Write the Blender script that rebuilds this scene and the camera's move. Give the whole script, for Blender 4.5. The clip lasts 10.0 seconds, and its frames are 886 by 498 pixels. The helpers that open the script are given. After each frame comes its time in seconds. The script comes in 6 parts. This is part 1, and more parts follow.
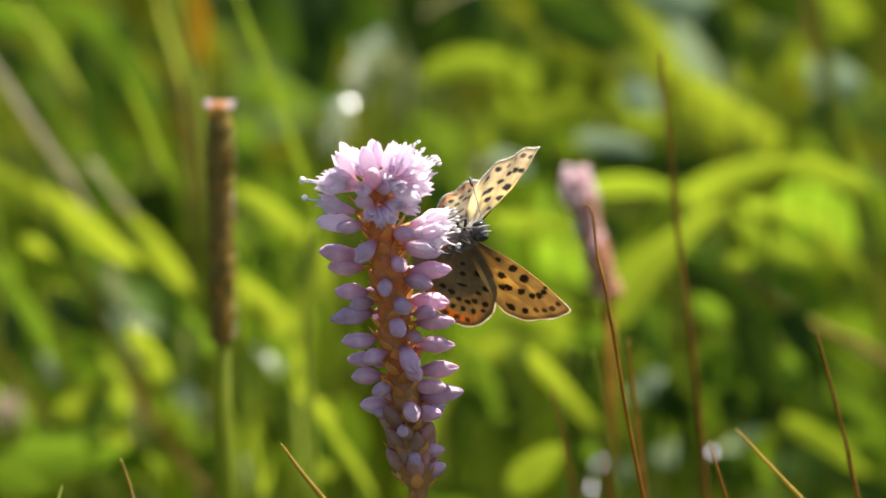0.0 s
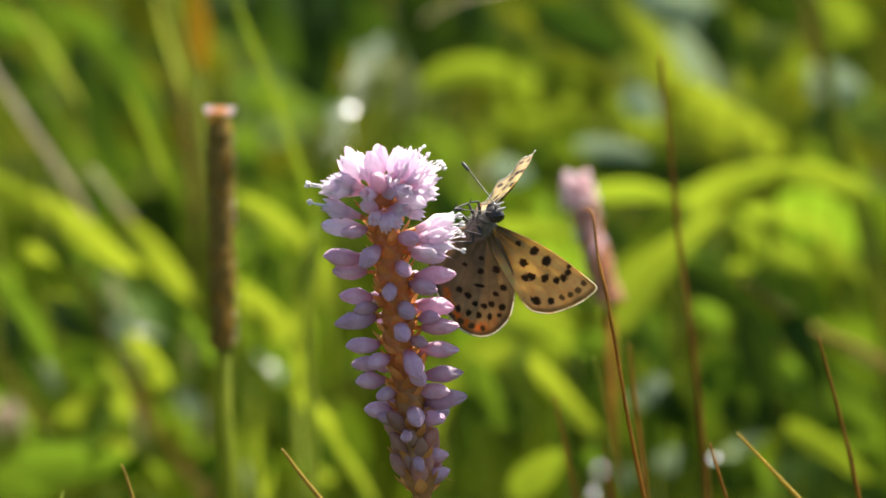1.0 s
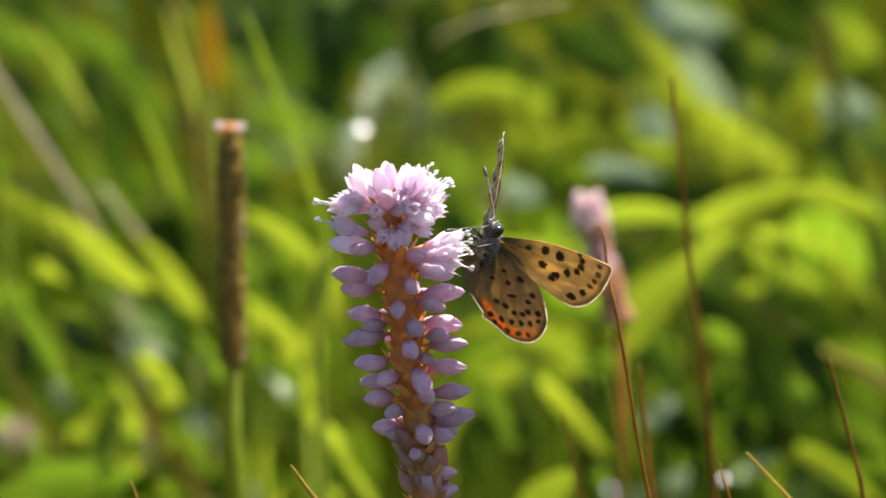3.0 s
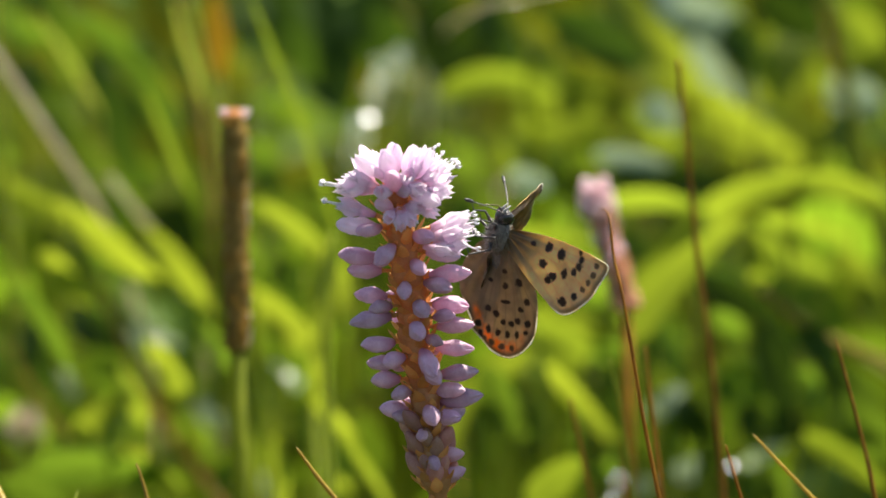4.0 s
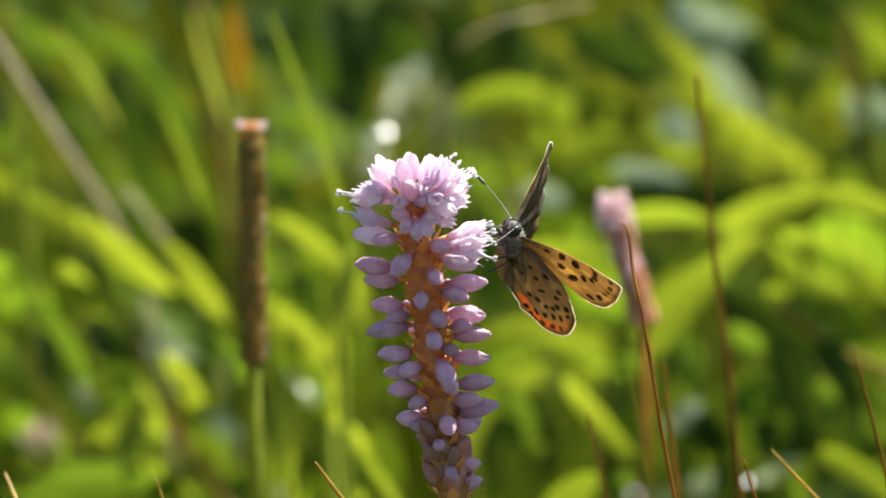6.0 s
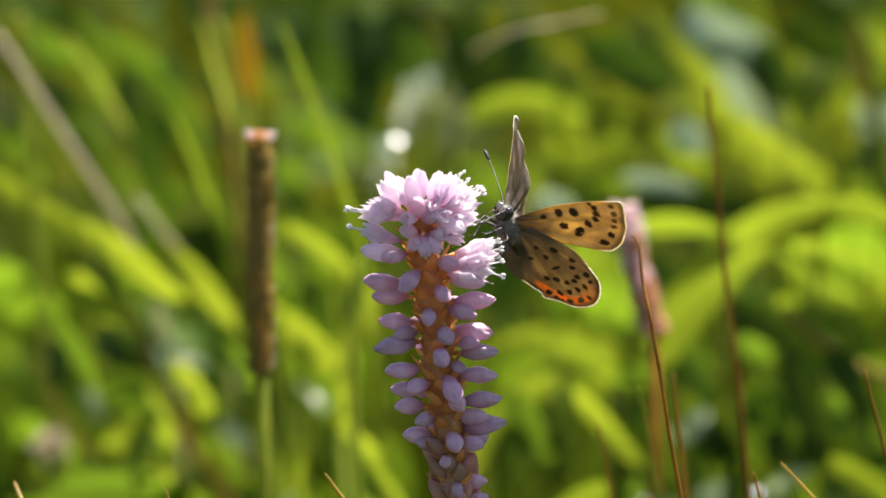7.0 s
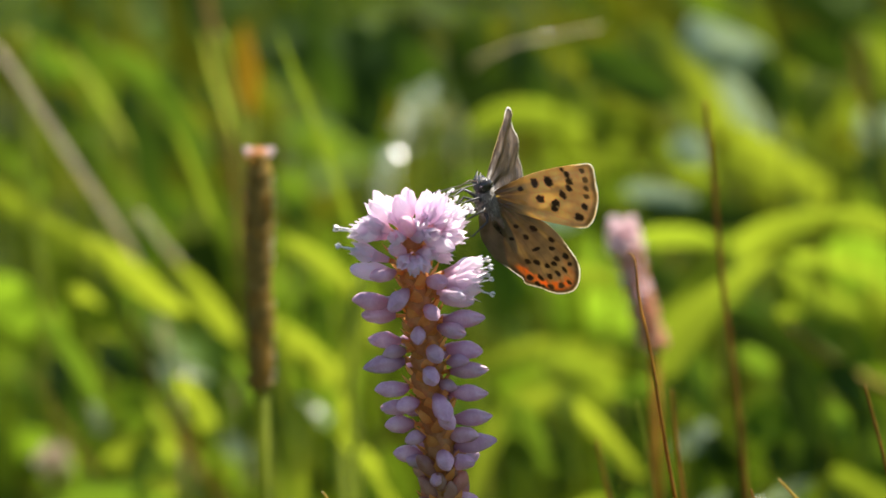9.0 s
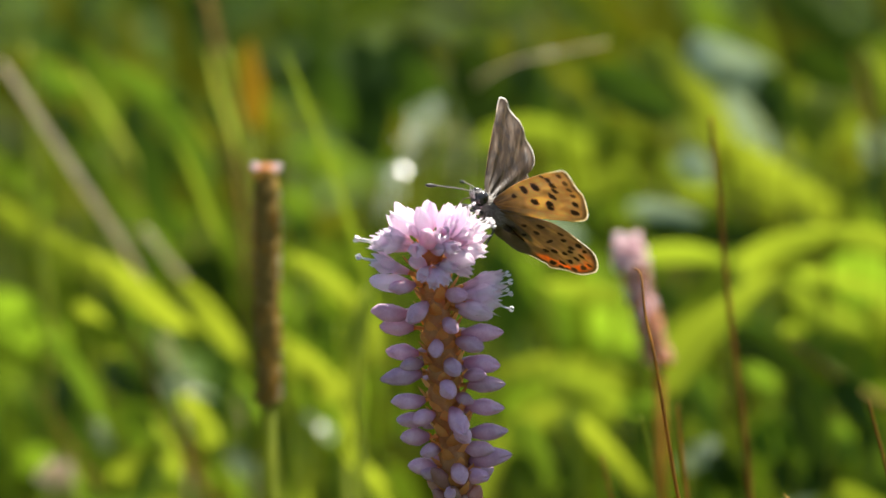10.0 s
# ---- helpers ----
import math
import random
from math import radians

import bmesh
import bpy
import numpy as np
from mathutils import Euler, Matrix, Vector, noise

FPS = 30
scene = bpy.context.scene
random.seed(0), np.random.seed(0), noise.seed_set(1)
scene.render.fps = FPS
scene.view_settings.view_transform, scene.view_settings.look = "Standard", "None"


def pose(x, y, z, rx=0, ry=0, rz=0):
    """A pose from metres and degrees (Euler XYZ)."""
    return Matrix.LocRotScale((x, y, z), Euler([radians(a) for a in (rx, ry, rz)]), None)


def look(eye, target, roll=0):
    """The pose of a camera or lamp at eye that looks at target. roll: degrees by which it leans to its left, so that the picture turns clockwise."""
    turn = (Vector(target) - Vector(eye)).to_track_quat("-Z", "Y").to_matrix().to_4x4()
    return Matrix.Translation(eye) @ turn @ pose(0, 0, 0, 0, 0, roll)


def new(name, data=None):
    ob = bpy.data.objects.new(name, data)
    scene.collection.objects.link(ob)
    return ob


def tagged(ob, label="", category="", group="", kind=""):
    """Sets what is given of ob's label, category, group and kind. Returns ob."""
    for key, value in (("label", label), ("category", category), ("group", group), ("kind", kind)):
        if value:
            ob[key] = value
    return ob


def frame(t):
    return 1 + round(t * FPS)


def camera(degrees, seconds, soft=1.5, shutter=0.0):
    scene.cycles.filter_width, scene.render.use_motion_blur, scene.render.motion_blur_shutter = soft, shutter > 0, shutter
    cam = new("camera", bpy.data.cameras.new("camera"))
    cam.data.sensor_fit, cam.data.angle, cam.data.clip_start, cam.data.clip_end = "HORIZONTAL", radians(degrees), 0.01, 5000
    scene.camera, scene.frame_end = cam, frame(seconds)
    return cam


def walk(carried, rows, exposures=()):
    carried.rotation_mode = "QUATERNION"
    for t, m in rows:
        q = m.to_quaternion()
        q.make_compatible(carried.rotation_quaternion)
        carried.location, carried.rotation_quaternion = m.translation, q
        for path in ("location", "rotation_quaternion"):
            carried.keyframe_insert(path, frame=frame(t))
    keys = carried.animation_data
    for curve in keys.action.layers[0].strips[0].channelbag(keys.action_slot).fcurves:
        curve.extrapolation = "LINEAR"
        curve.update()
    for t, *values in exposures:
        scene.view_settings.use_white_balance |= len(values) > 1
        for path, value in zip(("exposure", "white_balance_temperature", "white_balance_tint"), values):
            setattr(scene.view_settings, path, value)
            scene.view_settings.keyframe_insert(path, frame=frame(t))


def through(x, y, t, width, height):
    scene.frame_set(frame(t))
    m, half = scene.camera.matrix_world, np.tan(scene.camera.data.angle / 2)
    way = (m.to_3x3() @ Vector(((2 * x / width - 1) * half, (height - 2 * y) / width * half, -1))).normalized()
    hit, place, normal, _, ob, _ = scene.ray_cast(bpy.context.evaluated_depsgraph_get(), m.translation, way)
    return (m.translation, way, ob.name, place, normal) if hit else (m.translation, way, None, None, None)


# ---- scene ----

# ---- camera: a long lens close over a meadow, focused on the flower ----
cam = camera(12, 10.0, soft=1.6)
walk(cam, [
    (0.0, pose(0.00000, 0, 0.50000, 77.0000, -0.0000, 0.0000)),
    (0.2, pose(-0.00016, 0, 0.49990, 77.0211, -0.0464, 0.0823)),
    (0.3, pose(-0.00027, 0, 0.49986, 77.0764, -0.0702, 0.0707)),
    (0.5, pose(-0.00040, 0, 0.49974, 77.1010, -0.1160, 0.0536)),
    (0.8, pose(-0.00013, 0, 0.49933, 77.2132, 0.0542, -0.0190)),
    (1.0, pose(0.00002, 0, 0.49916, 77.1445, 0.1467, -0.0229)),
    (1.3, pose(-0.00007, 0, 0.49914, 77.2858, 0.0747, -0.0522)),
    (1.5, pose(-0.00039, 0, 0.49913, 77.2721, 0.0356, 0.0263)),
    (1.8, pose(-0.00162, 0, 0.49884, 77.3593, 0.0508, 0.0114)),
    (2.0, pose(-0.00211, 0, 0.49870, 77.3334, 0.0590, 0.0387)),
    (2.3, pose(-0.00091, 0, 0.49932, 77.3025, -0.1382, 0.1468)),
    (2.5, pose(-0.00001, 0, 0.49965, 77.3606, -0.2453, 0.1701)),
    (2.7, pose(0.00014, 0, 0.49908, 77.4217, -0.2098, 0.1569)),
    (3.8, pose(0.00099, 0, 0.49596, 77.5530, -0.0143, 0.3778)),
    (4.0, pose(0.00114, 0, 0.49540, 77.5142, 0.0212, 0.3417)),
    (4.3, pose(0.00025, 0, 0.49633, 77.4065, 0.0455, 0.3157)),
    (4.5, pose(-0.00024, 0, 0.49684, 77.4113, 0.0675, 0.3812)),
    (4.8, pose(0.00087, 0, 0.49506, 77.5459, 0.0344, 0.5007)),
    (5.0, pose(0.00148, 0, 0.49410, 77.5185, -0.0084, 0.5331)),
    (5.2, pose(0.00088, 0, 0.49454, 77.5171, -0.0325, 0.5452)),
    (5.3, pose(0.00044, 0, 0.49482, 77.5364, -0.0435, 0.5058)),
    (5.5, pose(-0.00003, 0, 0.49520, 77.5226, -0.0687, 0.5498)),
    (5.7, pose(0.00001, 0, 0.49540, 77.5845, -0.0979, 0.5377)),
    (6.8, pose(0.00023, 0, 0.49646, 77.7644, -0.2584, 0.6767)),
    (7.0, pose(0.00027, 0, 0.49665, 77.7420, -0.2876, 0.7295)),
    (7.3, pose(0.00091, 0, 0.49532, 77.9079, -0.2268, 0.7630)),
    (7.5, pose(0.00163, 0, 0.49459, 77.8122, -0.1788, 0.8488)),
    (7.8, pose(0.00263, 0, 0.49481, 77.8868, -0.1218, 0.7942)),
    (8.0, pose(0.00289, 0, 0.49532, 77.8019, -0.0615, 0.7353)),
    (8.3, pose(0.00253, 0, 0.49664, 77.6956, 0.0450, 0.6734)),
    (8.5, pose(0.00234, 0, 0.49743, 77.7135, 0.0787, 0.7383)),
    (8.6, pose(0.00234, 0, 0.49771, 77.7469, 0.0601, 0.7551)),
    (8.8, pose(0.00234, 0, 0.49841, 77.6835, 0.0178, 0.8047)),
    (9.0, pose(0.00234, 0, 0.49881, 77.7732, -0.0142, 0.8344)),
    (9.3, pose(0.00314, 0, 0.49808, 78.0738, -0.0196, 0.8853)),
    (9.5, pose(0.00357, 0, 0.49769, 78.0688, -0.0109, 0.9575)),
    (9.8, pose(0.00277, 0, 0.49791, 78.0403, -0.0311, 0.8638)),
    (10.0, pose(0.00172, 0, 0.49821, 78.0383, -0.0577, 0.8647)),
])
cam.data.dof.use_dof = True
cam.data.dof.focus_distance = 0.546
cam.data.dof.aperture_fstop = 19.0
cam.data.dof.aperture_blades = 0

# ---- light ----
SUN_AZ, SUN_EL = 48.0, 64.0          # degrees: turned from +y towards +x, and above the horizon
scene.view_settings.exposure = 1.57
world = bpy.data.worlds.new("world")
scene.world = world
world.use_nodes = True
wn = world.node_tree.nodes
sky = wn.new("ShaderNodeTexSky")
sky.sky_type, sky.sun_disc = "NISHITA", False
sky.sun_elevation, sky.sun_rotation = radians(SUN_EL), radians(SUN_AZ)
world.node_tree.links.new(sky.outputs[0], wn["Background"].inputs[0])
wn["Background"].inputs[1].default_value = 0.055
sun = new("sun", bpy.data.lights.new("sun", "SUN"))
sun.data.energy, sun.data.angle, sun.data.color = 4.6, radians(0.53), (1.0, 0.935, 0.83)
to_sun = Vector((math.sin(radians(SUN_AZ)) * math.cos(radians(SUN_EL)), math.cos(radians(SUN_AZ)) * math.cos(radians(SUN_EL)), math.sin(radians(SUN_EL))))
sun.matrix_world = look(to_sun * 3, (0, 0, 0))


# ---- materials ----
def mat(name, dark, light, scale, rough=0.5, trans=0.0, tcol=None, bump=0.0, spread=0.0, island=False, spec=0.5, fine=8.0, hue=0.0, foot=None):
    """A surface with grain at two scales. trans: the share of light let through, in the colour tcol; spread, hue: how far pieces differ; foot: the colour at a petal's base."""
    m = bpy.data.materials.new(name)
    m.use_nodes = True
    n, link = m.node_tree.nodes, m.node_tree.links.new
    p, out = n["Principled BSDF"], n["Material Output"]
    co = n.new("ShaderNodeTexCoord")
    a, b, mix, ramp = n.new("ShaderNodeTexNoise"), n.new("ShaderNodeTexNoise"), n.new("ShaderNodeMath"), n.new("ShaderNodeValToRGB")
    a.inputs["Scale"].default_value, b.inputs["Scale"].default_value = scale, scale * fine
    a.inputs["Detail"].default_value, b.inputs["Detail"].default_value = 3, 4
    link(co.outputs["Object"], a.inputs["Vector"])
    link(co.outputs["Object"], b.inputs["Vector"])
    mix.operation = "MULTIPLY_ADD"
    mix.inputs[1].default_value = 0.35
    link(b.outputs[0], mix.inputs[0])
    add = n.new("ShaderNodeMath")
    add.operation = "MULTIPLY"
    add.inputs[1].default_value = 0.65
    link(a.outputs[0], add.inputs[0])
    link(add.outputs[0], mix.inputs[2])
    ramp.color_ramp.elements[0].position, ramp.color_ramp.elements[1].position = 0.34, 0.66
    ramp.color_ramp.elements[0].color, ramp.color_ramp.elements[1].color = (*dark, 1), (*light, 1)
    link(mix.outputs[0], ramp.inputs[0])
    colour = ramp.outputs[0]
    if foot:
        xyz, up, fade = n.new("ShaderNodeSeparateXYZ"), n.new("ShaderNodeMapRange"), n.new("ShaderNodeMix")
        link(co.outputs["Object"], xyz.inputs[0])
        up.inputs["From Min"].default_value, up.inputs["From Max"].default_value = 0.0, 0.0028
        link(xyz.outputs[2], up.inputs[0])
        fade.data_type = "RGBA"
        fade.inputs[6].default_value = (*foot, 1)
        link(up.outputs[0], fade.inputs[0])
        link(colour, fade.inputs[7])
        colour = fade.outputs[2]
    hsv = None
    if spread or hue:
        if island:
            rnd = n.new("ShaderNodeNewGeometry").outputs["Random Per Island"]
        else:
            rnd = n.new("ShaderNodeObjectInfo").outputs["Random"]
        hsv = n.new("ShaderNodeHueSaturation")
        rng = n.new("ShaderNodeMapRange")
        rng.inputs["To Min"].default_value, rng.inputs["To Max"].default_value = 1 - spread, 1 + spread
        link(rnd, rng.inputs[0])
        link(rng.outputs[0], hsv.inputs["Value"])
        if hue:
            white = n.new("ShaderNodeTexWhiteNoise")
            white.noise_dimensions = "1D"
            link(rnd, white.inputs["W"])
            hr = n.new("ShaderNodeMapRange")
            hr.inputs["To Min"].default_value, hr.inputs["To Max"].default_value = 0.5 - hue, 0.5 + hue
            link(white.outputs[0], hr.inputs[0])
            link(hr.outputs[0], hsv.inputs["Hue"])
        link(colour, hsv.inputs["Color"])
        colour = hsv.outputs[0]
    link(colour, p.inputs["Base Color"])
    p.inputs["Roughness"].default_value = rough
    p.inputs["Specular IOR Level"].default_value = spec
    if bump:
        bp = n.new("ShaderNodeBump")
        bp.inputs["Strength"].default_value, bp.inputs["Distance"].default_value = 1.0, bump
        link(mix.outputs[0], bp.inputs["Height"])
        link(bp.outputs[0], p.inputs["Normal"])
    if trans:
        t, ms = n.new("ShaderNodeBsdfTranslucent"), n.new("ShaderNodeMixShader")
        ms.inputs[0].default_value = trans
        tint = n.new("ShaderNodeMix")
        tint.data_type, tint.blend_type = "RGBA", "MULTIPLY"
        tint.inputs[0].default_value = 1.0
        bright = n.new("ShaderNodeMix")
        bright.data_type = "RGBA"
        bright.inputs[0].default_value = 0.75
        link(colour, bright.inputs[6])
        bright.inputs[7].default_value = (*(tcol or light), 1)
        if hsv:
            link(rng.outputs[0], tint.inputs[7])
        else:
            tint.inputs[7].default_value = (1, 1, 1, 1)
        link(bright.outputs[2], tint.inputs[6])
        link(tint.outputs[2], t.inputs[0])
        link(p.outputs[0], ms.inputs[1])
        link(t.outputs[0], ms.inputs[2])
        link(ms.outputs[0], out.inputs[0])
    return m


M_PETAL = mat("petal", (0.92, 0.76, 0.88), (0.98, 0.89, 0.95), 420, 0.42, 0.62, (1.0, 0.91, 0.98), 0.00018, 0.05, hue=0.008, foot=(0.80, 0.48, 0.64))
M_BUD = mat("bud", (0.61, 0.37, 0.48), (0.88, 0.68, 0.76), 380, 0.40, 0.38, (0.95, 0.64, 0.82), 0.00028, 0.16, hue=0.014, foot=(0.42, 0.20, 0.26))
M_PINK_BUD = mat("pink_bud", (0.87, 0.71, 0.83), (0.96, 0.86, 0.93), 400, 0.42, 0.62, (1.0, 0.88, 0.98), 0.0002, 0.08, hue=0.01, foot=(0.70, 0.44, 0.58))
M_SPENT = mat("spent_bud", (0.50, 0.25, 0.20), (0.70, 0.44, 0.36), 500, 0.55, 0.40, (0.95, 0.50, 0.32), 0.0002, 0.25, hue=0.02)
M_ANTHER = mat("stamen", (0.80, 0.76, 0.78), (0.92, 0.90, 0.88), 900, 0.5, 0.3, (0.9, 0.85, 0.85))
M_BRACT = mat("bract", (0.60, 0.26, 0.06), (0.86, 0.50, 0.19), 500, 0.5, 0.52, (1.0, 0.52, 0.14), 0.0001, 0.25)
M_RACHIS = mat("rachis", (0.46, 0.22, 0.075), (0.70, 0.41, 0.18), 500, 0.5, 0.40, (0.95, 0.45, 0.10), 0.00015)
M_STALK = mat("green_stalk", (0.12, 0.16, 0.014), (0.21, 0.235, 0.024), 300, 0.55, 0.46, (0.36, 0.40, 0.016), 0.0001, spec=0.12)
# one leaf green in lit, middling and shaded copies; light put in the colour
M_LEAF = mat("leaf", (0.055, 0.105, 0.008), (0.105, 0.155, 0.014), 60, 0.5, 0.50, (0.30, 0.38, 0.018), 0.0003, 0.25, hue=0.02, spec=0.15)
M_LEAF_SUN = mat("leaf_lit", (0.075, 0.13, 0.010), (0.14, 0.19, 0.018), 60, 0.45, 0.52, (0.36, 0.43, 0.021), 0.0003, 0.15, hue=0.015, spec=0.25)
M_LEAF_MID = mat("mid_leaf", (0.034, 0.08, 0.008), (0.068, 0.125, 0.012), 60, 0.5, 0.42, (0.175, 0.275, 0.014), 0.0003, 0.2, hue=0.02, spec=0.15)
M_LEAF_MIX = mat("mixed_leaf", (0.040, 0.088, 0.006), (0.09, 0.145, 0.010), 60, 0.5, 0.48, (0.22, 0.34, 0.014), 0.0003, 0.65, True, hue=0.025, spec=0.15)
M_LEAF_SHADE = mat("leaf_shaded", (0.016, 0.041, 0.005), (0.039, 0.069, 0.008), 60, 0.55, 0.32, (0.063, 0.115, 0.007), 0.0003, 0.3, hue=0.015, spec=0.12)
# this paleness stands in for sky sheen and sun glints on leaves
M_LEAF_PALE = mat("pale_sheen_leaf", (0.22, 0.29, 0.17), (0.36, 0.43, 0.28), 60, 0.35, 0.34, (0.36, 0.45, 0.24), 0.0003, 0.2)
# kept dark: the deep shade inside dense growth is in the colour
M_UNDER = mat("undergrowth", (0.026, 0.060, 0.005), (0.062, 0.102, 0.007), 40, 0.55, 0.40, (0.114, 0.186, 0.007), 0.0003, 0.6, True, hue=0.02, spec=0.1)
M_GRASS = mat("grass", (0.05, 0.085, 0.004), (0.105, 0.14, 0.006), 40, 0.5, 0.42, (0.19, 0.26, 0.005), 0.0002, 0.5, True, hue=0.02, spec=0.15)
M_STEM = mat("yellow_stem", (0.22, 0.27, 0.03), (0.34, 0.38, 0.05), 90, 0.45, 0.5, (0.52, 0.57, 0.06), 0.0002, 0.15, spec=0.2)
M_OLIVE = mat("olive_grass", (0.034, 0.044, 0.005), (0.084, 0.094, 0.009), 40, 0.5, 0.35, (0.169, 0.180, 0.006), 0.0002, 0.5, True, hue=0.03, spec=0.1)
M_STRAW = mat("straw", (0.46, 0.39, 0.28), (0.70, 0.62, 0.48), 80, 0.5, 0.45, (0.85, 0.74, 0.56), 0.0002, 0.2, spec=0.2)
M_RED = mat("red_stem", (0.12, 0.058, 0.007), (0.34, 0.17, 0.02), 260, 0.5, 0.32, (0.56, 0.27, 0.025), 0.0001, 0.2, spec=0.15)
M_TAN = mat("tan_stem", (0.30, 0.19, 0.016), (0.52, 0.36, 0.05), 260, 0.4, 0.3, (0.7, 0.48, 0.08), 0.0001, 0.2)
M_BROWN = mat("brown_spike", (0.16, 0.094, 0.014), (0.37, 0.23, 0.05), 700, 0.65, 0.15, (0.35, 0.20, 0.04), 0.0004, spec=0.15)
M_ORANGE = mat("orange_petal", (0.40, 0.22, 0.012), (0.52, 0.26, 0.02), 120, 0.5, 0.45, (0.55, 0.28, 0.01), 0.0002, 0.1, spec=0.1)
M_WHITE = mat("white_floret", (0.60, 0.65, 0.55), (0.78, 0.82, 0.71), 200, 0.5, 0.42, (0.80, 0.86, 0.68), 0.0002, 0.1)
M_PINKISH = mat("pale_pink", (0.72, 0.53, 0.55), (0.88, 0.74, 0.75), 400, 0.5, 0.5, (0.95, 0.74, 0.74), 0.0001, 0.12)
M_PALE = mat("pale_head", (0.50, 0.35, 0.26), (0.64, 0.48, 0.37), 400, 0.55, 0.4, (0.7, 0.56, 0.48), 0.0001, 0.15, spec=0.2)
M_FADED = mat("faded_bud", (0.46, 0.26, 0.16), (0.66, 0.42, 0.28), 400, 0.5, 0.42, (0.95, 0.50, 0.22), 0.0001, 0.2)
M_SOIL = mat("soil", (0.016, 0.018, 0.006), (0.036, 0.038, 0.011), 18, 0.9, 0, None, 0.004)
M_FUR = mat("fur", (0.085, 0.075, 0.062), (0.25, 0.22, 0.185), 900, 0.7, 0, None, 0.0002, spec=0.25)
M_HAIR = mat("hair", (0.30, 0.28, 0.26), (0.55, 0.52, 0.48), 900, 0.6, 0.2, (0.5, 0.5, 0.45), spec=0.25)
M_EYE = mat("eye", (0.012, 0.010, 0.010), (0.04, 0.035, 0.03), 1500, 0.18, spec=0.6)
M_LIMB = mat("leg", (0.018, 0.015, 0.014), (0.06, 0.052, 0.048), 2500, 0.5)
M_CLUB = mat("antenna_band", (0.30, 0.27, 0.23), (0.42, 0.38, 0.34), 2500, 0.5)
M_PROBOSCIS = mat("proboscis", (0.05, 0.03, 0.02), (0.12, 0.07, 0.04), 2500, 0.35)


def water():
    """Dew: clear water, with white translucency mixed in to brighten its glint."""
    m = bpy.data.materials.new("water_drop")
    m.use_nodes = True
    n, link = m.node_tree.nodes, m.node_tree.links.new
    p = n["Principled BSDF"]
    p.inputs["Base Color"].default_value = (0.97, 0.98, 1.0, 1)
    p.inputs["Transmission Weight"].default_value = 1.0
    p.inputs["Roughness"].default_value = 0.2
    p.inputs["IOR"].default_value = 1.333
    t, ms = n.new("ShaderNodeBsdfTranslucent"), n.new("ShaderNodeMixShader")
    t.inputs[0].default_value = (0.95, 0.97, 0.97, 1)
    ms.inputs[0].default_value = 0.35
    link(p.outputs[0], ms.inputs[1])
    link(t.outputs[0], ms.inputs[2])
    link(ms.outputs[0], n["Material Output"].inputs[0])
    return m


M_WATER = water()


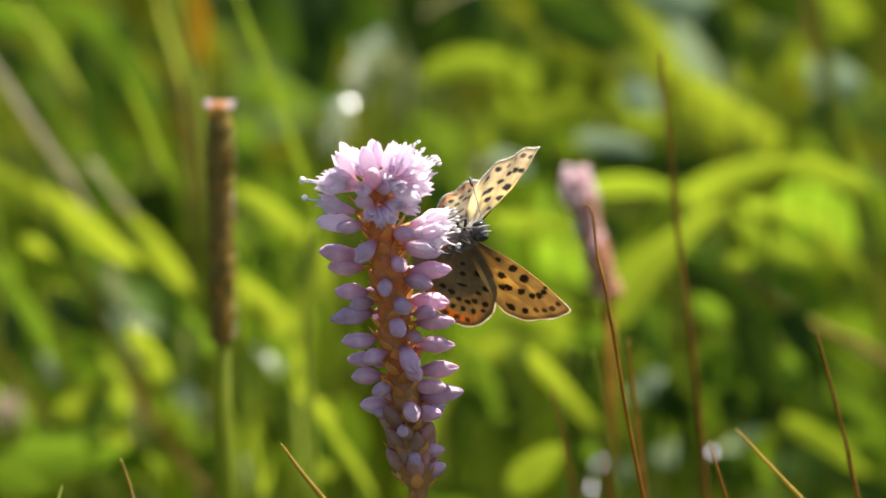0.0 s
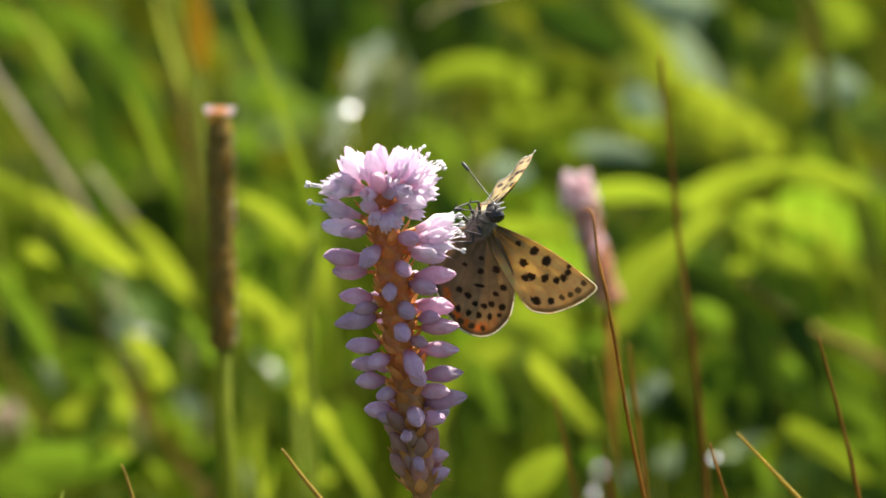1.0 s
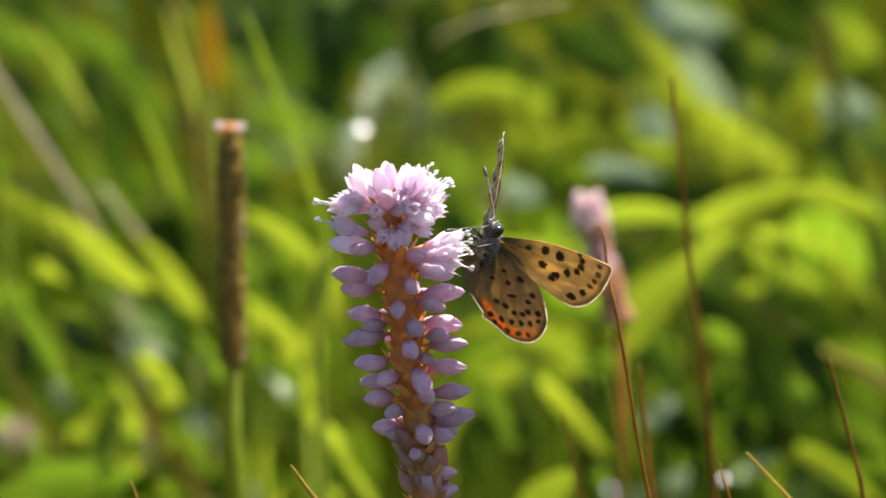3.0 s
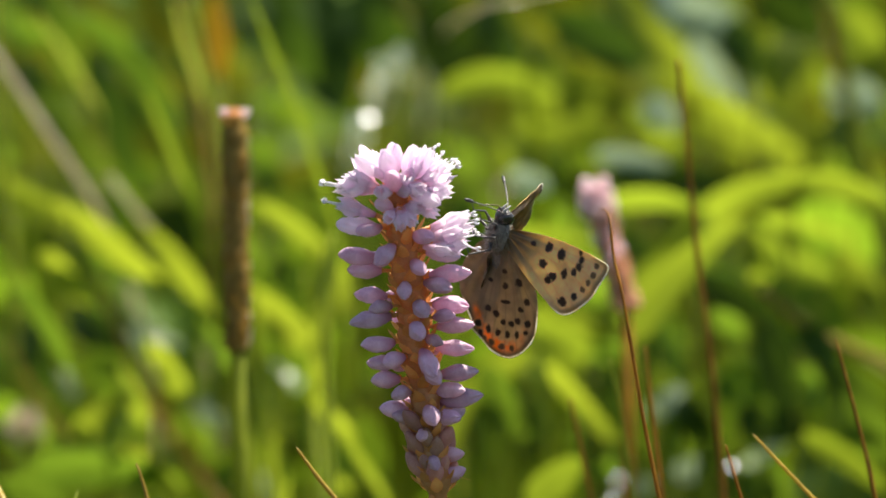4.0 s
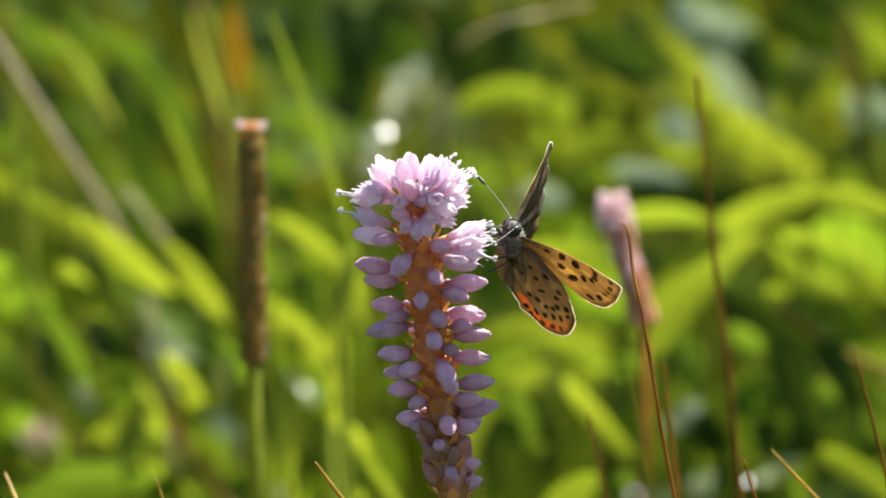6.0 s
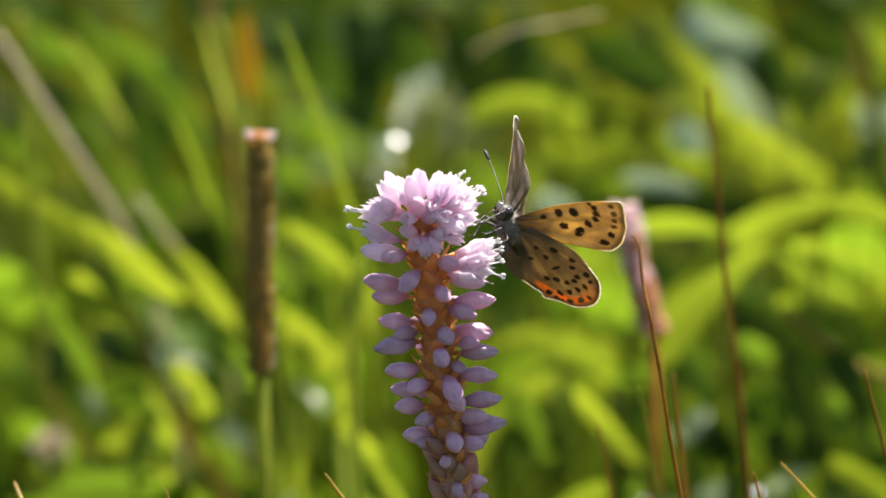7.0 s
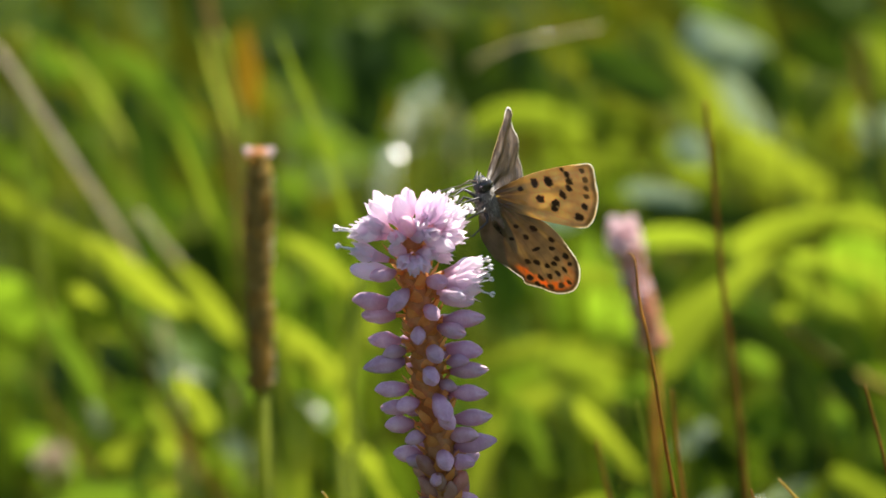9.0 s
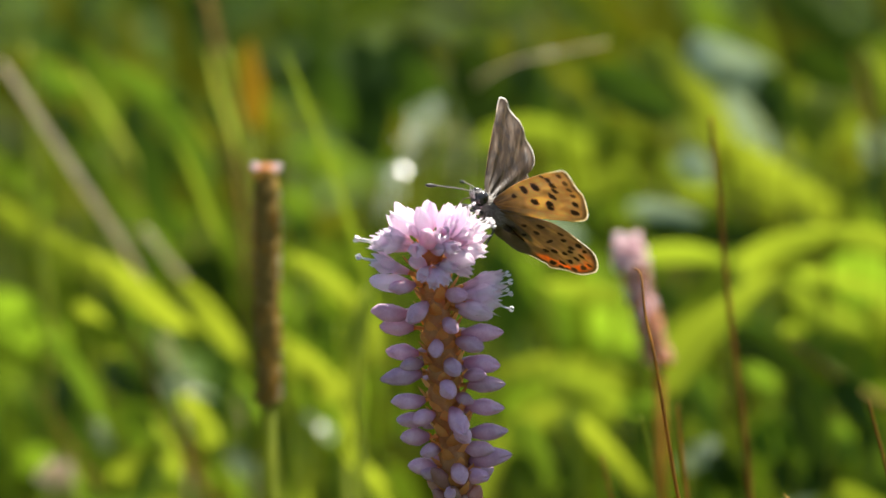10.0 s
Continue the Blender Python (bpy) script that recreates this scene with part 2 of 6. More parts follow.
def wing_material(name, root, ground, outer, spot, band, fringe, rough, trans, through, sheen, middle=0.42, crinkle=0.0, streak=None):
    """Scaled wing: 'pattern' holds spots, orange band, fringe and veins; 'reach' the way from root to margin."""
    m = bpy.data.materials.new(name)
    m.use_nodes = True
    n, link = m.node_tree.nodes, m.node_tree.links.new
    p, out = n["Principled BSDF"], n["Material Output"]
    pat, reach = n.new("ShaderNodeAttribute"), n.new("ShaderNodeAttribute")
    pat.attribute_name, reach.attribute_name = "pattern", "reach"
    sep = n.new("ShaderNodeSeparateColor")
    link(pat.outputs["Color"], sep.inputs[0])
    co, scales, patch = n.new("ShaderNodeTexCoord"), n.new("ShaderNodeTexNoise"), n.new("ShaderNodeTexNoise")
    scales.inputs["Scale"].default_value, scales.inputs["Detail"].default_value = 9000, 2
    patch.inputs["Scale"].default_value, patch.inputs["Detail"].default_value = 500, 3
    link(co.outputs["Object"], scales.inputs["Vector"])
    link(co.outputs["Object"], patch.inputs["Vector"])

    def blend(fac, one, two, kind="MIX"):
        x = n.new("ShaderNodeMix")
        x.data_type, x.blend_type = "RGBA", kind
        for slot, value in ((0, fac), (6, one), (7, two)):
            if isinstance(value, bpy.types.NodeSocket):
                link(value, x.inputs[slot])
            elif slot == 0:
                x.inputs[0].default_value = value
            else:
                x.inputs[slot].default_value = (*value, 1)
        return x.outputs[2]

    ramp = n.new("ShaderNodeValToRGB")
    for pos, col in ((0.0, root), (middle, ground), (1.0, outer)):
        e = ramp.color_ramp.elements[0] if pos == 0 else ramp.color_ramp.elements[-1] if pos == 1 else ramp.color_ramp.elements.new(pos)
        e.position, e.color = pos, (*col, 1)
    link(reach.outputs["Fac"], ramp.inputs[0])
    c = ramp.outputs[0]
    grain = n.new("ShaderNodeMapRange")
    grain.inputs["From Min"].default_value, grain.inputs["From Max"].default_value = 0.3, 0.7
    grain.inputs["To Min"].default_value, grain.inputs["To Max"].default_value = 0.72, 1.2
    link(patch.outputs[0], grain.inputs[0])
    c = blend(1.0, c, grain.outputs[0], "MULTIPLY")
    c = blend(sep.outputs[1], c, band)
    c = blend(pat.outputs["Alpha"], c, tuple(0.55 * x for x in ground))
    c = blend(sep.outputs[0], c, spot)
    c = blend(sep.outputs[2], c, fringe)
    if streak:                                         # pale streaks along the veins: the scales' sheen put in the colour
        run, gloss, keep = n.new("ShaderNodeMapping"), n.new("ShaderNodeTexNoise"), n.new("ShaderNodeMapRange")
        run.inputs["Scale"].default_value = (900, 240, 300)
        link(co.outputs["Object"], run.inputs["Vector"])
        link(run.outputs[0], gloss.inputs["Vector"])
        gloss.inputs["Scale"].default_value, gloss.inputs["Detail"].default_value = 1.0, 3
        keep.inputs["From Min"].default_value, keep.inputs["From Max"].default_value = 0.48, 0.64
        link(gloss.outputs[0], keep.inputs[0])
        c = blend(keep.outputs[0], c, streak)
    link(c, p.inputs["Base Color"])
    p.inputs["Roughness"].default_value = rough
    p.inputs["Specular IOR Level"].default_value = sheen
    bp = n.new("ShaderNodeBump")
    bp.inputs["Strength"].default_value, bp.inputs["Distance"].default_value = 0.7, 0.00003
    link(scales.outputs[0], bp.inputs["Height"])
    link(bp.outputs[0], p.inputs["Normal"])
    if crinkle:                                        # folds along the veins
        lie, fold, b2 = n.new("ShaderNodeMapping"), n.new("ShaderNodeTexNoise"), n.new("ShaderNodeBump")
        lie.inputs["Scale"].default_value = (1100, 260, 300)
        link(co.outputs["Object"], lie.inputs["Vector"])
        link(lie.outputs[0], fold.inputs["Vector"])
        fold.inputs["Scale"].default_value, fold.inputs["Detail"].default_value = 1.0, 2
        b2.inputs["Strength"].default_value, b2.inputs["Distance"].default_value = 1.0, crinkle
        link(fold.outputs[0], b2.inputs["Height"])
        link(bp.outputs[0], b2.inputs["Normal"])
        link(b2.outputs[0], p.inputs["Normal"])
    t, ms = n.new("ShaderNodeBsdfTranslucent"), n.new("ShaderNodeMixShader")
    c2 = blend(sep.outputs[2], blend(1.0, c, through, "MULTIPLY"), fringe)
    link(c2, t.inputs[0])
    ms.inputs[0].default_value = trans
    link(p.outputs[0], ms.inputs[1])
    link(t.outputs[0], ms.inputs[2])
    link(ms.outputs[0], out.inputs[0])
    return m


M_FORE_UNDER = wing_material("forewing_underside", (0.13, 0.10, 0.055), (0.86, 0.675, 0.29), (0.66, 0.51, 0.28), (0.034, 0.023, 0.016), (0.75, 0.22, 0.03), (0.95, 0.92, 0.86), 0.5, 0.42, (2.5, 2.15, 0.80), 0.35, 0.56)
M_HIND_UNDER = wing_material("hindwing_underside", (0.21, 0.18, 0.125), (0.30, 0.245, 0.15), (0.56, 0.44, 0.25), (0.034, 0.023, 0.016), (0.74, 0.235, 0.03), (0.95, 0.92, 0.86), 0.5, 0.46, (1.5, 1.42, 0.84), 0.35, 0.48)
M_UPPER = wing_material("wing_upperside", (0.036, 0.024, 0.014), (0.050, 0.033, 0.018), (0.066, 0.044, 0.025), (0.04, 0.027, 0.018), (0.35, 0.13, 0.02), (0.86, 0.82, 0.74), 0.45, 0.36, (3.4, 2.9, 1.8), 0.3, 0.42, 0.0003, (0.13, 0.10, 0.072))


# ---- builders ----
def part(name, bm, material, parent=None, label="", smooth=True):
    """Links a bmesh as one mesh object under a thing or a part."""
    me = bpy.data.meshes.new(name)
    for f in bm.faces:
        f.smooth = smooth
    bm.to_mesh(me)
    bm.free()
    for m in (material if isinstance(material, (list, tuple)) else [material]):
        me.materials.append(m)
    ob = new(name, me)
    ob.parent = parent
    return tagged(ob, label)


def shared(name, me, parent, m):
    """One more object on a mesh that others use."""
    ob = new(name, me)
    ob.parent = parent
    ob.matrix_basis = m
    return ob


def bez(a, b, c, t):
    return a * (1 - t) ** 2 + b * (2 * t * (1 - t)) + c * t * t


def tube(bm, pts, radii, sides=8, slot=0):
    """A closed tube along pts."""
    rings, u = [], None
    for i, q in enumerate(pts):
        t = (pts[min(i + 1, len(pts) - 1)] - pts[max(i - 1, 0)]).normalized()
        u = (u - t * u.dot(t)).normalized() if u else t.orthogonal().normalized()
        v = t.cross(u)
        rings.append([bm.verts.new(q + (u * math.cos(2 * math.pi * k / sides) + v * math.sin(2 * math.pi * k / sides)) * radii[i]) for k in range(sides)])
    for r, s in zip(rings, rings[1:]):
        for k in range(sides):
            bm.faces.new((r[k], r[(k + 1) % sides], s[(k + 1) % sides], s[k])).material_index = slot
    bm.faces.new(rings[0][::-1]).material_index = slot
    bm.faces.new(rings[-1]).material_index = slot


def blade(bm, a, b, c, width, face, n=10, cross=4, fold=0.25, wave=0.0, seed=0.0, slot=0, point=0.9, taper=0.75):
    """A leaf blade along the arc a, b, c: keeled, pointed at both ends, with a slightly wavy rim."""
    rows = []
    for i in range(n + 1):
        t = i / n
        q = bez(a, b, c, t)
        tan = (bez(a, b, c, min(t + 0.02, 1)) - bez(a, b, c, max(t - 0.02, 0))).normalized()
        side = tan.cross(face)
        side = side.normalized() if side.length > 1e-6 else tan.orthogonal().normalized()
        nor = side.cross(tan).normalized()
        w = width * 0.5 * max(0.03, math.sin(math.pi * (0.04 + 0.96 * t ** point)) ** taper)
        row = []
        for k in range(cross + 1):
            s = 2 * k / cross - 1
            lift = abs(s) * fold * w + wave * w * math.sin(9 * t + 4 * s + seed)
            row.append(bm.verts.new(q + side * (s * w) + nor * lift))
        rows.append(row)
    for r, s in zip(rows, rows[1:]):
        for k in range(cross):
            bm.faces.new((r[k], r[k + 1], s[k + 1], s[k])).material_index = slot


def lathe(bm, profile, sides, lobes=0, depth=0.0, slot=0, twist=0.0):
    """A lobed body round +z from (z, radius) pairs."""
    rings = []
    for j, (z, r) in enumerate(profile):
        ring = []
        for k in range(sides):
            a = 2 * math.pi * k / sides + twist * j
            rr = r * (1 + depth * math.cos(lobes * a)) if lobes else r
            ring.append(bm.verts.new((rr * math.cos(a), rr * math.sin(a), z)))
        rings.append(ring)
    for r, s in zip(rings, rings[1:]):
        for k in range(sides):
            bm.faces.new((r[k], r[(k + 1) % sides], s[(k + 1) % sides], s[k])).material_index = slot
    bm.faces.new(rings[0][::-1]).material_index = slot
    bm.faces.new(rings[-1]).material_index = slot


V = Vector
MM = 0.001

# ---- ground ----
bm = bmesh.new()
ys = [-60, -12, -4, -1.5, -0.5, 0.0] + [0.1 * i for i in range(1, 31)] + [3.4, 4, 5, 7, 10, 16, 30, 80, 300]
xs = [-300, -80, -25, -9, -4, -2.4] + [-1.6 + 0.1 * i for i in range(33)] + [2.4, 4, 9, 25, 80, 300]
grid = [[bm.verts.new((x, y, -0.012 + 0.012 * noise.noise((x * 4, y * 4, 0.3)))) for x in xs] for y in ys]
for r, s in zip(grid, grid[1:]):
    for k in range(len(xs) - 1):
        bm.faces.new((r[k], r[k + 1], s[k + 1], s[k]))
tagged(part("ground", bm, M_SOIL), "dark damp meadow soil between the plants", "ground", kind="structure")


# ---- meadow filling: stuff ----
def canopy(y):
    """How high the leaves stand, by the distance."""
    return 0.08 + 0.09 * min(1, max(0, (y - 0.5) / 0.4)) + 0.05 * min(1, max(0, (y - 1.0) / 0.3))


rnd = random.Random(7)
bm = bmesh.new()
for i in range(5200):
    y = 0.66 + 2.5 * rnd.random() ** 1.1
    x = (rnd.random() * 2 - 1) * (0.10 + 0.26 * y)
    clump = noise.noise((x * 9, y * 7, 2.0))
    h = canopy(y) * (0.45 + 0.62 * rnd.random() ** 0.6) * (1 + 0.35 * clump)
    ln = rnd.uniform(0.022, 0.062)
    az = rnd.uniform(0, 2 * math.pi)
    out = V((math.cos(az), math.sin(az), 0))
    a = V((x, y, h))
    b = a + out * ln * 0.55 + V((0, 0, ln * rnd.uniform(0.0, 0.45)))
    c = a + out * ln + V((0, 0, ln * rnd.uniform(-0.35, 0.3)))
    blade(bm, a, b, c, rnd.uniform(0.006, 0.017), V((rnd.uniform(-0.7, 0.5), rnd.uniform(-1.3, 0.1), rnd.uniform(0.2, 1))), 5, 2, 0.2, 0.1, i)
tagged(part("undergrowth", bm, M_UNDER), "dense sunlit green meadow leaves behind the flower", "undergrowth", kind="stuff")

bm = bmesh.new()
for i in range(1100):
    y = 0.90 + 1.7 * rnd.random() ** 1.2
    x = (rnd.random() * 2 - 1) * (0.10 + 0.26 * y)
    h = (canopy(y) + 0.06) * rnd.uniform(0.6, 1.1)
    lean = V((rnd.gauss(0, 0.28), rnd.gauss(0, 0.2), 1)) * h
    a = V((x, y, -0.01))
    b = a + V((lean.x * 0.25, lean.y * 0.25, h * 0.62))
    c = a + V((lean.x, lean.y, h))
    blade(bm, a, b, c, rnd.uniform(0.002, 0.005), V((rnd.uniform(-1, 1), -1, 0.2)), 7, 2, 0.3, 0, i, point=0.5)
tagged(part("meadow_grass", bm, M_GRASS), "tall green meadow grass blades among the leaves", "grass", kind="stuff")

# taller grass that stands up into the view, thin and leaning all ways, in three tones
# the olive tone is dark for the shade behind the herbs
for count, material, label, far, seed in ((190, M_GRASS, "tall thin green grass blades leaning among the herbs", 0.55, 3), (260, M_OLIVE, "dark olive grass behind the herbs, shade put in its colour", 1.1, 4), (36, M_STEM, "thin yellowish grass stalks behind the flower", 0.6, 5)):
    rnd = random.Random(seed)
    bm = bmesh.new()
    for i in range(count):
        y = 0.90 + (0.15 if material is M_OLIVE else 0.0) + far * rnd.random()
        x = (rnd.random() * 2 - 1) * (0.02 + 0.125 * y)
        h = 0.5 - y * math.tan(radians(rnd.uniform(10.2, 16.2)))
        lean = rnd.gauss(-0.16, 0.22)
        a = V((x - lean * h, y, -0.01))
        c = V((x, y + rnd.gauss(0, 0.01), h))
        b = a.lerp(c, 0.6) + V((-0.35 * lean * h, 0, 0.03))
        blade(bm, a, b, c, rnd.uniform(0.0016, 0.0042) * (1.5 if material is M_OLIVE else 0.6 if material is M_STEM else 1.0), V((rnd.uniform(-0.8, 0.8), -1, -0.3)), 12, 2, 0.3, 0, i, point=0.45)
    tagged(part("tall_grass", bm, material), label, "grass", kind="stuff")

# small leaves between the herbs, in clumps; sun and shade are two leaf colours
for material, label, seed, side in ((M_LEAF_MIX, "small leaves in the lit colour among the meadow herbs", 13, 1), (M_OLIVE, "small leaves in a dark shade colour among the herbs", 14, -1)):
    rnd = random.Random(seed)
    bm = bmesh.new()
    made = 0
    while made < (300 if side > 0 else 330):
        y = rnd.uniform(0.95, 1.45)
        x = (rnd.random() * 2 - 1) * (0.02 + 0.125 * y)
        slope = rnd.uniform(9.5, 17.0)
        # slope below the camera picks it: dark colour towards the view's top
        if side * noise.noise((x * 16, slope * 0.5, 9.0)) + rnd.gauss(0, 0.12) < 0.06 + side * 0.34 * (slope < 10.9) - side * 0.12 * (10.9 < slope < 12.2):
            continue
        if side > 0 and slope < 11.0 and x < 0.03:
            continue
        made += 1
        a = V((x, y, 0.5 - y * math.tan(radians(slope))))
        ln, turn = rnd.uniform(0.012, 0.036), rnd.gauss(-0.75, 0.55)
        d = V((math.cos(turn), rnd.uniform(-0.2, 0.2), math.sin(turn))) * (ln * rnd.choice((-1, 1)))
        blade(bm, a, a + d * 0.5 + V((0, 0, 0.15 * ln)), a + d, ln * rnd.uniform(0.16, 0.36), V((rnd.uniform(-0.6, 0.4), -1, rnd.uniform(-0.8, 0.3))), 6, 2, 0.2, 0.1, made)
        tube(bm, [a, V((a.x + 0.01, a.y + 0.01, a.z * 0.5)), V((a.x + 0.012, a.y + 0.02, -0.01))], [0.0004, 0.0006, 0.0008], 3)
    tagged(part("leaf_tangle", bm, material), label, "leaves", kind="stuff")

# broad small leaves between the herbs, held up to fill the camera's lower view
rnd = random.Random(16)
bm = bmesh.new()
for i in range(280):
    y = rnd.uniform(0.84, 1.2)
    x = (rnd.random() * 2 - 1) * (0.02 + 0.125 * y)
    a = V((x, y, 0.5 - y * math.tan(radians(rnd.uniform(12.6, 17.5)))))
    ln, turn = rnd.uniform(0.012, 0.026), rnd.gauss(-0.6, 0.7)
    d = V((math.cos(turn), rnd.uniform(-0.3, 0.3), math.sin(turn))) * (ln * rnd.choice((-1, 1)))
    blade(bm, a, a + d * 0.5 + V((0, 0, 0.2 * ln)), a + d, ln * rnd.uniform(0.4, 0.7), V((rnd.uniform(-0.6, 0.6), -1, rnd.uniform(-0.8, 0.9))), 7, 4, 0.2, 0.1, i, taper=0.5)
    tube(bm, [a, V((a.x + 0.006, a.y + 0.01, a.z * 0.5)), V((a.x + 0.008, a.y + 0.02, -0.01))], [0.0003, 0.0004, 0.0005], 3)
tagged(part("leaf_tangle", bm, M_LEAF_MIX), "small broad leaves held up between the herbs", "leaves", kind="stuff")

# the meadow goes on all round, as plain low grass, shorter in the camera's wedge among the herbs
rng = np.random.default_rng(31)
count = 100000
gx, gy = rng.uniform(-5.5, 5.5, count), rng.uniform(-4.5, 9.0, count)
among = (np.abs(gx) < 0.16 + 0.27 * np.clip(gy, 0, 9)) & (gy > -0.35) & (gy < 3.3)
tall, wide, turn = rng.uniform(0.07, 0.24, count), rng.uniform(0.009, 0.024, count), rng.uniform(0, 2 * np.pi, count)
tall = np.where(among, 0.45 * tall, tall)
lean = rng.normal(0, 0.35, (count, 2)) * tall[:, None]
verts = np.zeros((count, 7, 3))
for k, (t, w) in enumerate(((0.0, 0.8), (0.45, 1.0), (0.8, 0.65))):
    for side in (0, 1):
        off = (side - 0.5) * wide * w
        verts[:, 2 * k + side] = np.stack([gx + lean[:, 0] * t * t + off * np.cos(turn), gy + lean[:, 1] * t * t + off * np.sin(turn), tall * t - 0.015], 1)
verts[:, 6] = np.stack([gx + lean[:, 0], gy + lean[:, 1], tall - 0.015], 1)
first = np.arange(count) * 7
faces = np.concatenate([np.stack([first + a, first + b, first + c], 1) for a, b, c in ((0, 1, 3), (0, 3, 2), (2, 3, 5), (2, 5, 4), (4, 5, 6))])
me = bpy.data.meshes.new("meadow")
me.from_pydata(verts.reshape(-1, 3).tolist(), [], faces.tolist())
me.materials.append(M_GRASS)
tagged(new("meadow", me), "green meadow grass all around", "grass", kind="stuff")


# ---- plants ----
def down(a, root, n=6):
    """Points from a down to the ground at root, bowed like a leaf stalk."""
    b = V((root.x * 0.6 + a.x * 0.4, root.y * 0.6 + a.y * 0.4, a.z * 0.55))
    return [bez(a, b, root, i / n) for i in range(n + 1)]


def plant(label, material, root, leaves, tilt=-0.65):
    """A herb on the ground: an Empty with a mesh for each leaf and its stalk."""
    base = new("meadow_herb")
    base.location = (root[0], root[1], -0.01)
    tagged(base, label, "plant", "meadow herbs")
    for i, (a, b, c, w) in enumerate(leaves):
        bm = bmesh.new()
        a, b, c = V(a) - base.location, V(b) - base.location, V(c) - base.location
        b = b * 2 - (a + c) * 0.5                      # the arc passes through b
        w *= 1.05
        blade(bm, a, b, c, w * 1.1, V((-0.28 + 0.15 * math.sin(i * 2.1 + root[0] * 40), -1.1, tilt + 0.12 * math.sin(i * 1.3 + root[1] * 30))), 16, 6, 0.22, 0.05, i * 1.7, taper=0.5)
        pts = down(a, V((0.004 * math.sin(i), 0.004 * math.cos(i), 0)))
        leaf = part("leaf", bm, material, base)
        bm = bmesh.new()
        tube(bm, pts, [0.0003 + 0.0003 * k / len(pts) for k in range(len(pts))], 6)
        part("leaf_stalk", bm, M_STALK, leaf)
    return base


def grass_stem(name, label, category, material, pts, r_tip, r_low, group):
    """A stem from its tip through pts and on down to the ground."""
    pts = [V(q) for q in pts]
    run = pts[-1] - pts[-2]
    foot = V((pts[-1].x + 0.35 * run.x / max(0.02, -run.z) * pts[-1].z * 0.5, pts[-1].y + 0.01, -0.01))
    lower = [bez(pts[-1], pts[-1] + run.normalized() * 0.4 * pts[-1].z, foot, i / 6) for i in range(1, 7)]
    fine = []
    for i in range(len(pts) - 1):                      # rounded course through the points
        p, q = pts[max(i - 1, 0)], pts[min(i + 2, len(pts) - 1)]
        for k in range(6):
            t = k / 6
            a, b = pts[i], pts[i + 1]
            fine.append(0.5 * ((2 * a) + (b - p) * t + (2 * p - 5 * a + 4 * b - q) * t * t + (3 * a - p - 3 * b + q) * t ** 3))
    fine.append(pts[-1])
    n = len(fine)
    radii = [r_tip + (r_low - r_tip) * (i / n) ** 0.7 for i in range(n)] + [r_low * 1.05] * 6
    radii[0] *= 0.4
    org = V(foot)
    bm = bmesh.new()
    tube(bm, [q - org for q in fine + lower], radii, 8)
    ob = part(name, bm, material)
    ob.location = org
    return tagged(ob, label, category, group)


def to_ground(bm, top, r0, r1):
    """A stalk from top to the ground, in the thing's own space (its origin on the ground)."""
    foot = V((0, 0, 0))
    b = V((top.x * 0.9, top.y * 0.9, top.z * 0.5))
    tube(bm, [bez(top, b, foot, i / 10) for i in range(11)], [r0 + (r1 - r0) * i / 10 for i in range(11)], 8)


def withered_spike(top, low, width):
    """A spent brown spike with pale remains of florets at its end."""
    top, low = V(top), V(low)
    root = V((low.x + 0.006, low.y + 0.012, -0.01))
    base = new("withered_spike")
    base.location = root
    tagged(base, "withered dark brown flower spike with pale tips", "flower spike")
    bm = bmesh.new()
    n = 60
    pts = [(top - root).lerp(low - root, i / n) for i in range(n + 1)]
    radii = [0.5 * width * min(1, 0.75 + i / 20) * (1 - 0.25 * max(0, (i - 45) / 15)) * (1 + 0.10 * math.sin(i * 2.6)) for i in range(n + 1)]
    tube(bm, pts, radii, 20)
    for v in bm.verts:
        v.co += V((noise.noise(v.co * 900), noise.noise(v.co * 900 + V((9, 0, 0))), 0)) * 0.0005
    part("spike", bm, M_BROWN, base, "dark brown granular spike")
    r = random.Random(4)
    for i in range(90):                                # dry scales
        h = r.random()
        a = r.uniform(0, 2 * math.pi)
        d = V((math.cos(a), math.sin(a), 0))
        q = (top - root).lerp(low - root, h) + d * width * 0.46
        bm = bmesh.new()
        blade(bm, q, q + d * 0.0005 + V((0, 0, 0.0008)), q + d * 0.0008 + V((0, 0, 0.0018)), 0.0012, d * -1 + V((0, 0, 0.6)), 4, 2, 0.3)
        # scales towards +x are straw-pale: the spike's sunlit edge as colour
        part("scale", bm, M_STRAW if a < 0.9 or a > 5.9 else M_BROWN, base)
    for dx, dz in ((-0.0020, 0.0002), (0.0021, 0.0001), (0.0004, 0.0002), (-0.0007, 0.0)):
        bm = bmesh.new()
        q = top - root + V((dx * 0.4, 0, -0.0005))
        for k in range(4):
            a = k * 1.57 + dx * 900
            e = V((dx * 0.6 + 0.0005 * math.cos(a), 0.0006 * math.sin(a), 0.0014 + dz))
            blade(bm, q, q + e * 0.6, q + e, 0.0012, V((0, -1, 0.3)), 5, 2, 0.3)
        part("dry_floret", bm, M_FADED if abs(dx) < 0.001 else M_PINKISH, base, "pale shrivelled floret")
    bm = bmesh.new()
    to_ground(bm, low - root + V((0, 0, 0.002)), 0.0012, 0.0016)
    part("stalk", bm, M_STALK, base, "green stalk")
    return base


